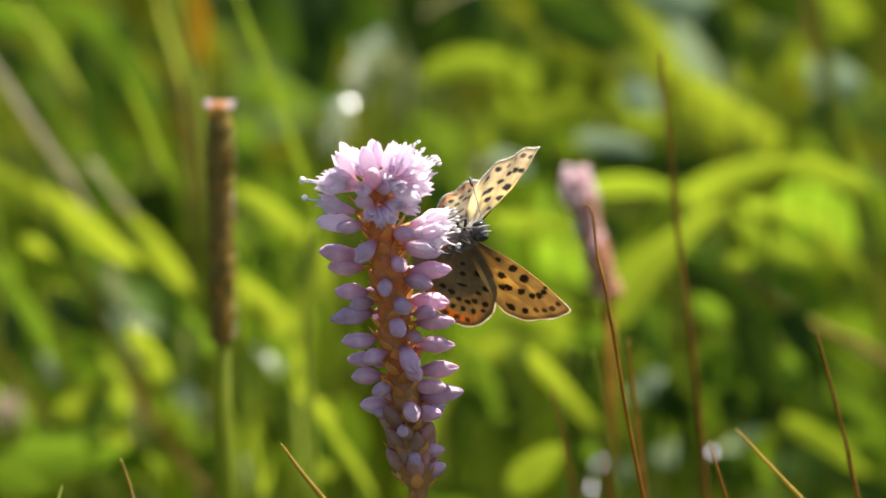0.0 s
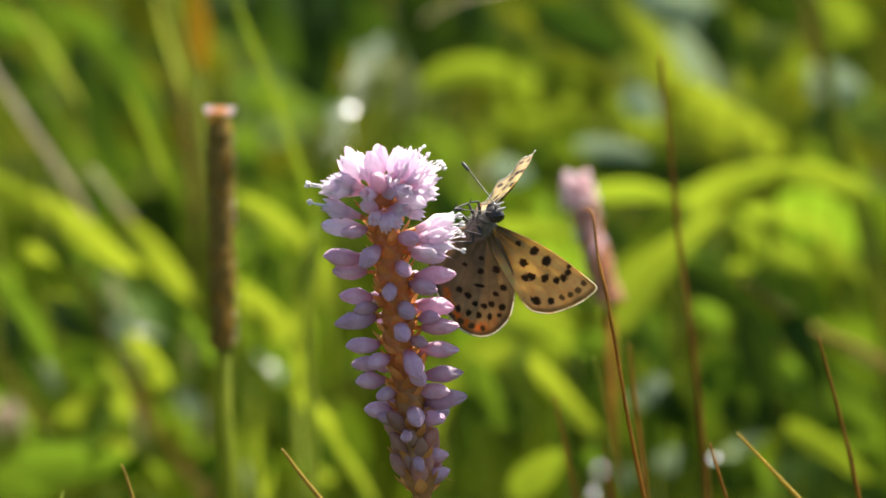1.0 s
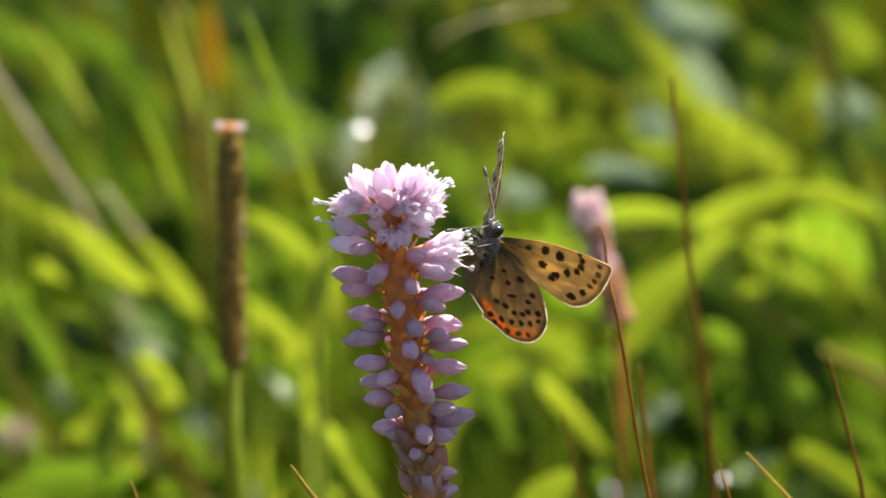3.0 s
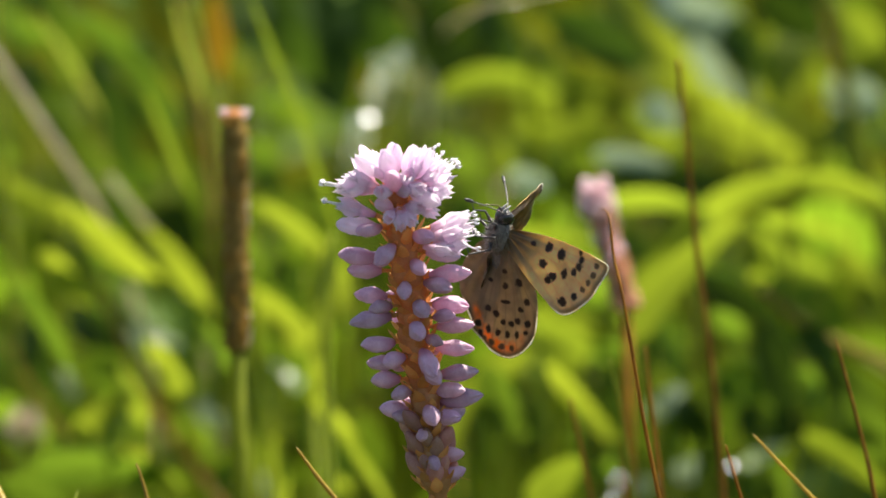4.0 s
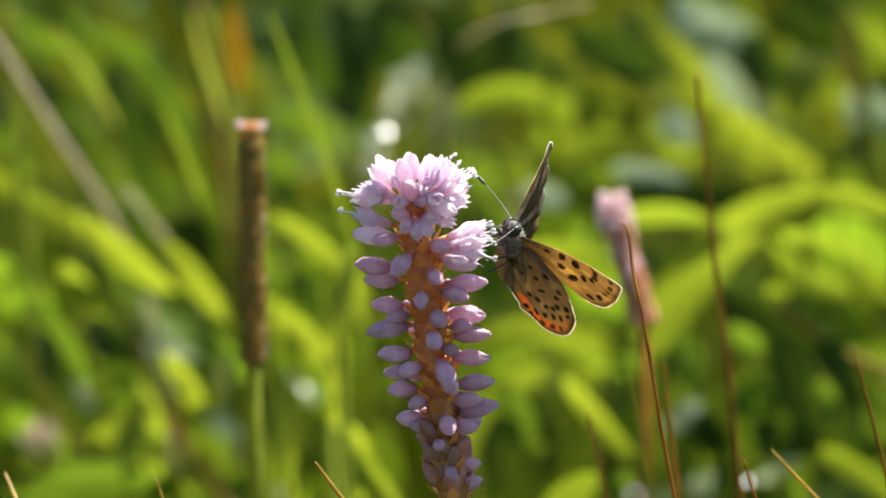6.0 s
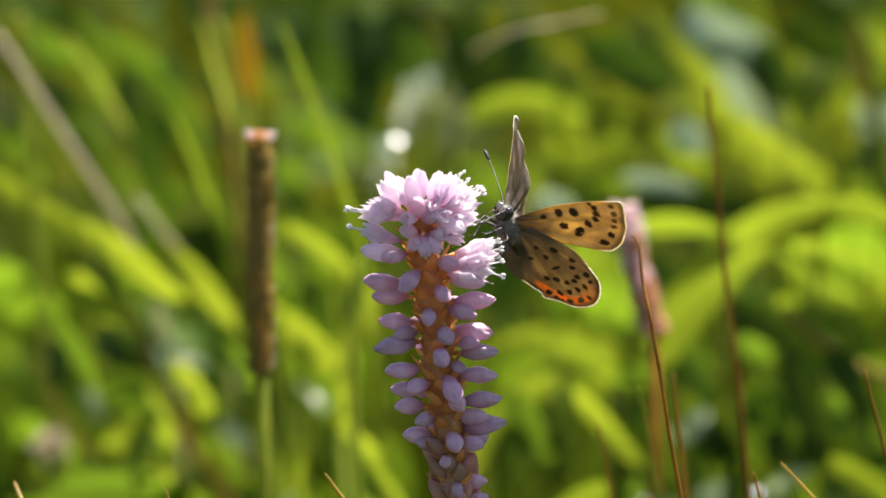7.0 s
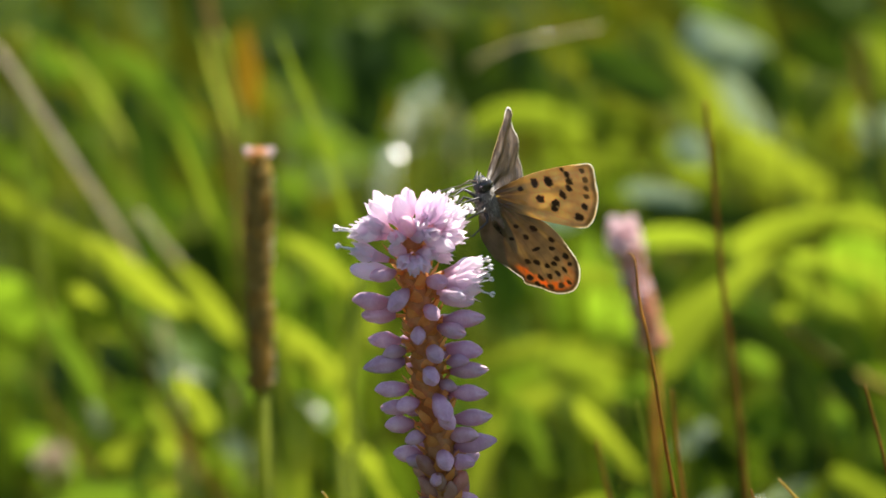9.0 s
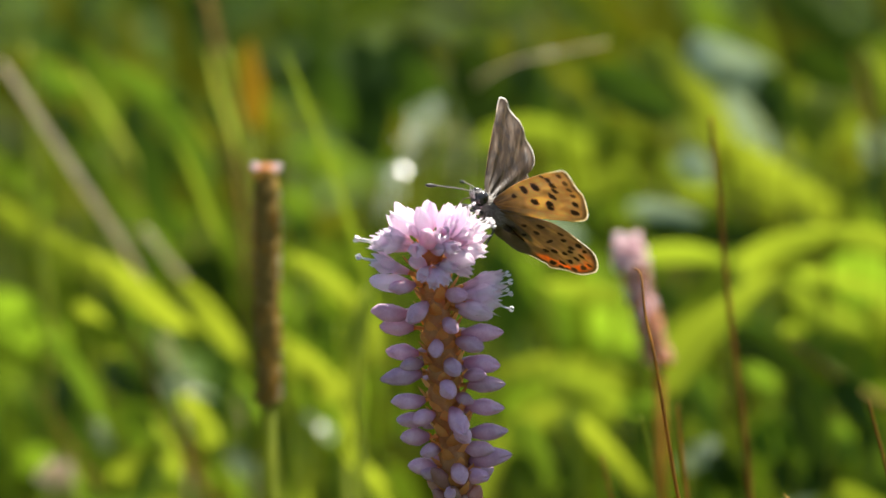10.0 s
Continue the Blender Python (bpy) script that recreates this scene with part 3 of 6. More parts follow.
def small_bistort(top, low, width):
    """A younger, narrow bistort spike: pink buds at its end, brown ones below."""
    top, low = V(top), V(low)
    root = V((low.x + 0.03, low.y + 0.02, -0.01))
    base = new("bistort_flower")
    base.location = root
    tagged(base, "narrow fading bistort spike, pink on top and brown below", "flower", "bistort flowers")
    bm = bmesh.new()
    axis = [(top - root).lerp(low - root, i / 12) for i in range(13)]
    tube(bm, axis, [0.0010 + 0.0006 * math.sin(i * 0.26) for i in range(13)], 10)
    part("rachis", bm, M_RACHIS, base)
    bm = bmesh.new()
    to_ground(bm, low - root, 0.0008, 0.0012)
    part("stalk", bm, M_RED, base, "reddish stalk")
    bm = bmesh.new()
    lathe(bm, [(0.0, 0.0003), (0.0008, 0.0009), (0.0018, 0.0011), (0.0028, 0.0007), (0.0034, 0.0001)], 10, 5, 0.08)
    me = bpy.data.meshes.new("bud")
    for f in bm.faces:
        f.smooth = True
    bm.to_mesh(me)
    bm.free()
    pink, brown = me.copy(), me
    pink.materials.append(M_PINKISH)
    brown.materials.append(M_FADED)
    r = random.Random(9)
    for i in range(84):
        h = 1.0 - i / 84
        az = i * 137.5
        q = (low - root).lerp(top - root, h)
        reach = width * (0.5 if h > 0.72 else 0.42 + 0.05 * h) - 0.0030
        m = pose(*q, 0, 0, az) @ pose(max(0.0004, reach), 0, 0, 0, 66 - 30 * max(0, (h - 0.85) / 0.15), 0)
        shared("bud", pink if h > 0.80 or r.random() < 0.75 * (h - 0.2) else brown, base, m @ Matrix.Scale(r.uniform(0.9, 1.2) * (0.95 if h > 0.78 else 0.72), 4))
    return base


def head_on_stalk(name, label, category, at, radius, material, petals, squash, seed, group):
    """A flower head of many small tongues on a thin stalk."""
    at = V(at)
    root = V((at.x + 0.01, at.y + 0.03, -0.01))
    base = new(name)
    base.location = root
    tagged(base, label, category, group)
    r = random.Random(seed)
    c = at - root
    bm = bmesh.new()
    for i in range(petals):
        d = V((r.gauss(0, 1), r.gauss(0, 1), r.gauss(0, 1))).normalized()
        d.z *= squash
        q = c + d * radius * r.uniform(0.15, 0.85)
        e = d * radius * 0.55
        blade(bm, q, q + e * 0.5 + V((0, 0, 0.1 * radius)), q + e, radius * 0.36, d.orthogonal(), 4, 2, 0.3)
    part("flower_head", bm, material, base)
    bm = bmesh.new()
    to_ground(bm, c - V((0, 0, radius * 0.5)), 0.0009, 0.0013)
    part("stalk", bm, M_STALK, base, "thin green stalk")
    return base


def white_flower(at, radius):
    return head_on_stalk("white_flower", "white fluffy flower head on a thin stalk", "flower", at, radius, M_WHITE, 16, 1.7, int(abs(at[0]) * 1e4), "white flowers")


def pink_flower(at, radius):
    return head_on_stalk("pink_flower", "pale pink bistort head far back in the meadow", "flower", at, radius, M_PALE, 90, 1.1, int(abs(at[0]) * 1e4) + 1, "pink flowers")


def orange_leaf(a, b, c, width):
    a, b, c = V(a), V(b), V(c)
    root = V((a.x + 0.01, a.y + 0.02, -0.01))
    bm = bmesh.new()
    blade(bm, a - root, (b * 2 - (a + c) * 0.5) - root, c - root, width, V((-0.2, -1, 0.1)), 12, 4, 0.2, 0.05)
    base = new("withered_leaf")
    base.location = root
    tagged(base, "withered orange leaf standing upright among the grass", "leaf")
    part("blade", bm, M_ORANGE, base, "orange leaf blade")
    bm = bmesh.new()
    to_ground(bm, a - root, 0.001, 0.0014)
    part("stalk", bm, M_STALK, base, "yellow-green stalk")
    return base


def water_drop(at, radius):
    """A flat drop of dew, shaped like a lens, on a blade of grass, turned to throw the sun at the camera."""
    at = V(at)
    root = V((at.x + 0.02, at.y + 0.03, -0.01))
    # faces midway between the sun and the camera's place
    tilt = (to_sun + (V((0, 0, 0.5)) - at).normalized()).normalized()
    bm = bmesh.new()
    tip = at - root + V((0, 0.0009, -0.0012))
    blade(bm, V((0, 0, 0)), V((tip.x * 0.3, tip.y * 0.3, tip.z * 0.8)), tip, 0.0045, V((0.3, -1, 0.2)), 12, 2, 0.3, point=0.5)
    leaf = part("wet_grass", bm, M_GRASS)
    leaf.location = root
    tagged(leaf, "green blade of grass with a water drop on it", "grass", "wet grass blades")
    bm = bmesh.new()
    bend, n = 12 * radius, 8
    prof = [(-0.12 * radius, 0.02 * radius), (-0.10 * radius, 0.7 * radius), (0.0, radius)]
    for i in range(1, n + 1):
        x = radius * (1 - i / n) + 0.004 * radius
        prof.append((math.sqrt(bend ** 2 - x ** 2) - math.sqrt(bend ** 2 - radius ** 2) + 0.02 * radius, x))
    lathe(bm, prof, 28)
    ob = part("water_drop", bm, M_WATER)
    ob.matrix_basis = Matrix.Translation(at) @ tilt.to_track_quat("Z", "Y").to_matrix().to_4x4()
    return tagged(ob, "flat round water drop, whitened, turned to glint at the camera", "water drop", "water drops")


# scattered herbs that fill the meadow behind, in lit and shaded leaf colours
rnd = random.Random(21)
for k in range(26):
    lit_copy = k % 3 != 1
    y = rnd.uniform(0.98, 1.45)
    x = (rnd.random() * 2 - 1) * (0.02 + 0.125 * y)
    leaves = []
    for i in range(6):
        slope = rnd.uniform(11.2 if lit_copy else 9.0, 16.5)
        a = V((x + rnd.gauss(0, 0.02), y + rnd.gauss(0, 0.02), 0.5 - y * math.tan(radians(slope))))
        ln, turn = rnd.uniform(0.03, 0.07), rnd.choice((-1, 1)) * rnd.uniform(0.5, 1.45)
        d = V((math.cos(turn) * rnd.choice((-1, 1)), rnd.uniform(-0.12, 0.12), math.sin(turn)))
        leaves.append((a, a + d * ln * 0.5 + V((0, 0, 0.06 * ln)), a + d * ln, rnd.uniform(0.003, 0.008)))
    plant("yellow-green herb in the lit leaf colour in the meadow behind" if lit_copy else "herb in the shaded leaf colour in the meadow behind", M_LEAF if lit_copy else M_LEAF_SHADE, (x, y + 0.03), leaves, 0.15)


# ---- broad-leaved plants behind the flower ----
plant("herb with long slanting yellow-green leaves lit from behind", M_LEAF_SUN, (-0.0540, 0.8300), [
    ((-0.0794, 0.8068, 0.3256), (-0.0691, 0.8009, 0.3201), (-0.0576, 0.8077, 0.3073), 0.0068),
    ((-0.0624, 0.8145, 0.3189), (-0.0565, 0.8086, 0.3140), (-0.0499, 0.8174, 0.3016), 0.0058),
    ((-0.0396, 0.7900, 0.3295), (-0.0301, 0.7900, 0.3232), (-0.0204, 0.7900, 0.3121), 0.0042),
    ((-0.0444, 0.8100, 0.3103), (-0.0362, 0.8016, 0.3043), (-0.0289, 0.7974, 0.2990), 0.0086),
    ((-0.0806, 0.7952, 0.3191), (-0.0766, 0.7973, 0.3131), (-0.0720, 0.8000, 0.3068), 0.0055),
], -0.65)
plant("herb with dull yellow-green leaves tilted from the sun", M_LEAF, (0.0200, 0.8700), [
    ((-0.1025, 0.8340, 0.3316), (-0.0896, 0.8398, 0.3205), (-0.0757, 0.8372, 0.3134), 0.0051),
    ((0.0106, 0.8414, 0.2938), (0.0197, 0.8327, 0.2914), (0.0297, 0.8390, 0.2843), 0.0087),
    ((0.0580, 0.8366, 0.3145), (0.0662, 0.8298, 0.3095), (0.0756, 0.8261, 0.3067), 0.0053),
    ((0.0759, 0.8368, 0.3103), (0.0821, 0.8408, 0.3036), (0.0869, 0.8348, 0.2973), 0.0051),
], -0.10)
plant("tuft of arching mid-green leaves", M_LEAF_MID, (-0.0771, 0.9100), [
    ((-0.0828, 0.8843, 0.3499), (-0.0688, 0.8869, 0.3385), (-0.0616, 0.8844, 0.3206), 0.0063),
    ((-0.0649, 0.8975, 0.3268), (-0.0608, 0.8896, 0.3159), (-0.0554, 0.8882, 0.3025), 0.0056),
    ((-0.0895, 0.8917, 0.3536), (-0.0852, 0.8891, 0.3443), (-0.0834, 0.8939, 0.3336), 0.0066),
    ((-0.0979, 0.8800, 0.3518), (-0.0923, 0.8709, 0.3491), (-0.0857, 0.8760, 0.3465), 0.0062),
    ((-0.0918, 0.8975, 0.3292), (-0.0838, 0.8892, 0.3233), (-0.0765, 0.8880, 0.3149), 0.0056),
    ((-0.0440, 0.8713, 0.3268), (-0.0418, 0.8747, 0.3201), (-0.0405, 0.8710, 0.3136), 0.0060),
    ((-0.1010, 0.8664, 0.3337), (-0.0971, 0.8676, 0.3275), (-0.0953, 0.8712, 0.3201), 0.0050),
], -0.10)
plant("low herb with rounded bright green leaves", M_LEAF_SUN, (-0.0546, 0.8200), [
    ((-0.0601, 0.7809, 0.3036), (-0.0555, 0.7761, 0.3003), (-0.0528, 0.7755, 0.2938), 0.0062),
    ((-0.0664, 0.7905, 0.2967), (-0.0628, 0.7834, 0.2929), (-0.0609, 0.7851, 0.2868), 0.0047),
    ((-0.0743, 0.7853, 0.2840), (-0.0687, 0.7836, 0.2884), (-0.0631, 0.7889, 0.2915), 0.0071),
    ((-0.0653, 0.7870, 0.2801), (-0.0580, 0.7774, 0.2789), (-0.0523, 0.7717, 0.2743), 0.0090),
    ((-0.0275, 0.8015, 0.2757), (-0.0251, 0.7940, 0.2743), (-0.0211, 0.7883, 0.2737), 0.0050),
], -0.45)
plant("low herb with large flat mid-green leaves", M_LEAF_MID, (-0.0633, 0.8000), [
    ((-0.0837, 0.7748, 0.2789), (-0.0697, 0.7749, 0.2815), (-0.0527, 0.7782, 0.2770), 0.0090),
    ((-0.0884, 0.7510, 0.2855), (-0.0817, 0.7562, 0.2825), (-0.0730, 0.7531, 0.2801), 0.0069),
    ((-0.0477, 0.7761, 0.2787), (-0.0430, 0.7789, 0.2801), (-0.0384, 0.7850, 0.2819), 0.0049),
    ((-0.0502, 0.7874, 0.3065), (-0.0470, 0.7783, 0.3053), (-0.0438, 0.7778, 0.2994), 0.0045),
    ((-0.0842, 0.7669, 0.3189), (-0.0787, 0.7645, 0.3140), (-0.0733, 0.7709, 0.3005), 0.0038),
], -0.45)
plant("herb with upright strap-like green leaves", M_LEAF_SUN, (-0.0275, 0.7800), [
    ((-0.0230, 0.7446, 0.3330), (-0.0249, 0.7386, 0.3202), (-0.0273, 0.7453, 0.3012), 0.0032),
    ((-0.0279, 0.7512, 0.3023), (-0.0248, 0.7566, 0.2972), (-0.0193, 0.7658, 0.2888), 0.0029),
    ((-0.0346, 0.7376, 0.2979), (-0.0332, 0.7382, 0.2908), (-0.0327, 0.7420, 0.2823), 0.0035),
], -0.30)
# pale-coloured leaves where bright glints would show
plant("small leaves coloured pale in place of sun glints", M_LEAF_PALE, (-0.0544, 0.8600), [
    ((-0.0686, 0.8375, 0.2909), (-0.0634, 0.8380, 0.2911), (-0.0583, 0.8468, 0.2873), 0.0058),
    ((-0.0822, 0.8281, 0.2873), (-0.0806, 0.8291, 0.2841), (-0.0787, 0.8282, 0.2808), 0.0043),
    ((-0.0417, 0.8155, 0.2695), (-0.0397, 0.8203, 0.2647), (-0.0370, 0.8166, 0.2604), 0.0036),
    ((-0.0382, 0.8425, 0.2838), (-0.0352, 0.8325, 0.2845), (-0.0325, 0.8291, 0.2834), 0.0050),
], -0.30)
plant("leaves coloured dull bluish in place of sky sheen", M_LEAF_PALE, (-0.0019, 0.8900), [
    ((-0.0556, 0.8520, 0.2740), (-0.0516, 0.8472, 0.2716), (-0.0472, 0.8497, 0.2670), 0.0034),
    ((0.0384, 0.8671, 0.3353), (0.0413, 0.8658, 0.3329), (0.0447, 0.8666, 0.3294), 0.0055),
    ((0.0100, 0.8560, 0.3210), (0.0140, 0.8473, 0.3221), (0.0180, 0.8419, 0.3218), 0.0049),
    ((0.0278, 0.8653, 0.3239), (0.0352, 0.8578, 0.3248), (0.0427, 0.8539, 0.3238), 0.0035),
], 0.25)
plant("herb with leaves coloured pale bluish in place of sky sheen", M_LEAF_PALE, (0.0666, 0.9600), [
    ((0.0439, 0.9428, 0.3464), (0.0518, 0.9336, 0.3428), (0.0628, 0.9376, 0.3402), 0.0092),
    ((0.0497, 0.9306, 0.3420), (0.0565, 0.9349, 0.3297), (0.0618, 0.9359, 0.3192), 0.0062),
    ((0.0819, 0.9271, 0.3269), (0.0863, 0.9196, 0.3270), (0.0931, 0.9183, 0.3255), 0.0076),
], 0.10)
plant("small leaves near the ground, coloured pale in place of glints", M_LEAF_PALE, (0.0449, 0.8300), [
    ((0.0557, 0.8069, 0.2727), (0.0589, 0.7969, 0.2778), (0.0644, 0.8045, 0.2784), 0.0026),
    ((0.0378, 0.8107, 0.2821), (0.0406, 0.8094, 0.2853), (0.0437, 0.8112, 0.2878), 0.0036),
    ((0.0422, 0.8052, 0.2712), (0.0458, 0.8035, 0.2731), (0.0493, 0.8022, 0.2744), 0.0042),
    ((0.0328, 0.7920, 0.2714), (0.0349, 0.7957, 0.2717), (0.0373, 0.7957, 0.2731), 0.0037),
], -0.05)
plant("broad-leaved herb with arching yellow-green leaves lit from behind", M_LEAF, (0.0502, 0.8300), [
    ((0.0462, 0.8191, 0.3176), (0.0555, 0.8097, 0.3281), (0.0708, 0.8138, 0.3293), 0.0060),
    ((0.0645, 0.7974, 0.3328), (0.0733, 0.7980, 0.3318), (0.0827, 0.7934, 0.3286), 0.0055),
    ((0.0475, 0.7990, 0.3251), (0.0394, 0.7925, 0.3155), (0.0325, 0.8004, 0.3002), 0.0087),
    ((0.0556, 0.8012, 0.3228), (0.0575, 0.7947, 0.3184), (0.0580, 0.8011, 0.3097), 0.0053),
    ((0.0566, 0.8073, 0.3222), (0.0662, 0.8027, 0.3228), (0.0784, 0.8088, 0.3174), 0.0038),
    ((0.0281, 0.8000, 0.3271), (0.0361, 0.7947, 0.3297), (0.0447, 0.7932, 0.3281), 0.0050),
    ((0.0096, 0.8040, 0.3206), (0.0166, 0.7977, 0.3214), (0.0250, 0.8027, 0.3192), 0.0046),
], -0.65)
plant("meadow herb with long leaves hanging over", M_LEAF_SUN, (0.0616, 0.9300), [
    ((0.0323, 0.9022, 0.3528), (0.0424, 0.8931, 0.3420), (0.0519, 0.8974, 0.3289), 0.0079),
    ((0.0517, 0.8941, 0.3328), (0.0613, 0.8999, 0.3234), (0.0746, 0.9027, 0.3163), 0.0072),
    ((0.0720, 0.8968, 0.3451), (0.0685, 0.8920, 0.3379), (0.0635, 0.8934, 0.3292), 0.0076),
    ((0.0682, 0.9100, 0.3222), (0.0704, 0.9056, 0.3180), (0.0725, 0.9124, 0.3109), 0.0062),
], 0.04)
plant("herb with leaves tilted from the sun at the meadow's back", M_LEAF, (0.0438, 1.0100), [
    ((0.0846, 0.9787, 0.3395), (0.0910, 0.9743, 0.3329), (0.1003, 0.9802, 0.3263), 0.0086),
    ((0.0801, 0.9855, 0.3256), (0.0843, 0.9859, 0.3160), (0.0869, 0.9934, 0.3002), 0.0068),
    ((0.0154, 0.9919, 0.3165), (0.0241, 0.9869, 0.3116), (0.0332, 0.9965, 0.3027), 0.0071),
    ((0.0275, 0.9912, 0.3180), (0.0349, 0.9890, 0.3133), (0.0438, 0.9914, 0.3078), 0.0076),
    ((0.0378, 0.9774, 0.3123), (0.0435, 0.9700, 0.3094), (0.0513, 0.9790, 0.3034), 0.0067),
    ((0.0193, 0.9825, 0.3108), (0.0252, 0.9775, 0.3147), (0.0327, 0.9830, 0.3124), 0.0062),
    ((0.0533, 0.9803, 0.3102), (0.0602, 0.9835, 0.3042), (0.0682, 0.9900, 0.2971), 0.0057),
    ((0.0119, 0.9846, 0.3236), (0.0156, 0.9799, 0.3156), (0.0179, 0.9807, 0.3053), 0.0057),
    ((0.0026, 0.9874, 0.3054), (0.0079, 0.9810, 0.3015), (0.0127, 0.9852, 0.2948), 0.0057),
], 0.12)
plant("low herb with a broad bright leaf", M_LEAF_SUN, (0.0244, 0.8000), [
    ((0.0157, 0.7677, 0.3035), (0.0217, 0.7733, 0.2957), (0.0294, 0.7699, 0.2876), 0.0036),
    ((0.0233, 0.7710, 0.2936), (0.0269, 0.7666, 0.2914), (0.0295, 0.7641, 0.2891), 0.0042),
], -0.50)
plant("herb with one broad rounded leaf held up to the sun", M_LEAF, (0.0153, 0.7650), [
    ((0.0129, 0.7350, 0.2849), (0.0167, 0.7330, 0.2908), (0.0215, 0.7300, 0.2955), 0.0064),
], -0.75)
plant("leafy herb low in the meadow", M_LEAF_MID, (0.0462, 0.8200), [
    ((0.0480, 0.7849, 0.2948), (0.0536, 0.7873, 0.2951), (0.0592, 0.7822, 0.2951), 0.0078),
    ((0.0647, 0.7783, 0.3006), (0.0665, 0.7792, 0.2965), (0.0675, 0.7761, 0.2923), 0.0039),
    ((0.0477, 0.7752, 0.3123), (0.0508, 0.7806, 0.3083), (0.0536, 0.7821, 0.3041), 0.0049),
    ((0.0721, 0.7889, 0.2980), (0.0763, 0.7851, 0.2894), (0.0818, 0.7886, 0.2790), 0.0091),
    ((0.0253, 0.7902, 0.2990), (0.0294, 0.7817, 0.3027), (0.0329, 0.7757, 0.3028), 0.0050),
    ((0.0046, 0.7842, 0.2990), (0.0074, 0.7857, 0.2914), (0.0099, 0.7863, 0.2839), 0.0067),
    ((0.0249, 0.7861, 0.2761), (0.0279, 0.7788, 0.2804), (0.0306, 0.7787, 0.2826), 0.0043),
    ((0.0368, 0.7807, 0.3088), (0.0399, 0.7769, 0.3037), (0.0421, 0.7724, 0.2987), 0.0045),
    ((0.0602, 0.7885, 0.2801), (0.0619, 0.7891, 0.2737), (0.0645, 0.7924, 0.2676), 0.0043),
], -0.15)
plant("herb with slanting sunlit leaves over the dark grass", M_LEAF, (0.0585, 0.8000), [
    ((0.0640, 0.7861, 0.2856), (0.0716, 0.7790, 0.2835), (0.0821, 0.7797, 0.2750), 0.0045),
    ((0.0475, 0.7798, 0.2846), (0.0462, 0.7755, 0.2796), (0.0454, 0.7754, 0.2724), 0.0029),
], -0.30)
# dark-coloured leaves stand in for the shaded gaps between the herbs
plant("leafy herb between the grasses, coloured dark for shade", M_LEAF_SHADE, (-0.0368, 0.9600), [
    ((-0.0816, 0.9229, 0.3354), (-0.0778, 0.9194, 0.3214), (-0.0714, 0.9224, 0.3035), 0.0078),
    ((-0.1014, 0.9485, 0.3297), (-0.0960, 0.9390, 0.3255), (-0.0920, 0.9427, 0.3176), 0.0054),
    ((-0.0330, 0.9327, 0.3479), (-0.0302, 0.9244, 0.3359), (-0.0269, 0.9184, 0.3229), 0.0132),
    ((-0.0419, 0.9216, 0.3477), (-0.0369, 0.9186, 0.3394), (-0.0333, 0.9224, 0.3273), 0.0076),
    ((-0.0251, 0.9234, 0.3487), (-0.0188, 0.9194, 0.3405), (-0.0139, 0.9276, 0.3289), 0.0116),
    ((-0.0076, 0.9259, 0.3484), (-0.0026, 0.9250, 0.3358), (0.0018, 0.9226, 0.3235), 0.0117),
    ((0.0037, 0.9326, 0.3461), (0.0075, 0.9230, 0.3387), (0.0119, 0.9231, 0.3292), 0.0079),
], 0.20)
plant("leaves near the ground, shade put in as dark green", M_LEAF_SHADE, (-0.0288, 0.8400), [
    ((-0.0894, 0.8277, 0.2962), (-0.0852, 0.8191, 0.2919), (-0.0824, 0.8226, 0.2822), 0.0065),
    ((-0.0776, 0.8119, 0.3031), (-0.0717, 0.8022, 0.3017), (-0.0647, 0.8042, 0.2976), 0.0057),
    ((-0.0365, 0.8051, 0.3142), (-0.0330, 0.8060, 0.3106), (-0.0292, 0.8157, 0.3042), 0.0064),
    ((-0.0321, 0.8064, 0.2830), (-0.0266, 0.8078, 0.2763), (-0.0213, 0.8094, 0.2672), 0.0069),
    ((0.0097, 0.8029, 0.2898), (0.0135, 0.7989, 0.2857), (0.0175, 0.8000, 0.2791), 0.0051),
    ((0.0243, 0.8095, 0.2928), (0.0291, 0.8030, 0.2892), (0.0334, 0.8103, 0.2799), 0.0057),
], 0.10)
plant("leaves behind, coloured dark green for shade", M_LEAF_SHADE, (0.0568, 0.9100), [
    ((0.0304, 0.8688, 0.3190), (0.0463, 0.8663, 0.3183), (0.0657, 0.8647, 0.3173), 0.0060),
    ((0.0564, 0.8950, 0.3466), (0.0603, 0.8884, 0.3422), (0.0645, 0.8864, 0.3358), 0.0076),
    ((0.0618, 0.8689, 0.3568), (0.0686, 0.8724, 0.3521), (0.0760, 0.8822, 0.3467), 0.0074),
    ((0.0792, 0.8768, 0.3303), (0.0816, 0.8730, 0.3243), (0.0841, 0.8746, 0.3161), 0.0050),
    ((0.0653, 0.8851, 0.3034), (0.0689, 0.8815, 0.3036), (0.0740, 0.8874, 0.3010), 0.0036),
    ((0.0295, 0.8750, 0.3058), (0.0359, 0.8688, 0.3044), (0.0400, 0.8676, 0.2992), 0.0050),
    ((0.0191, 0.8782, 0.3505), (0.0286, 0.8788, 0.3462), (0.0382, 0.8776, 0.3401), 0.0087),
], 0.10)
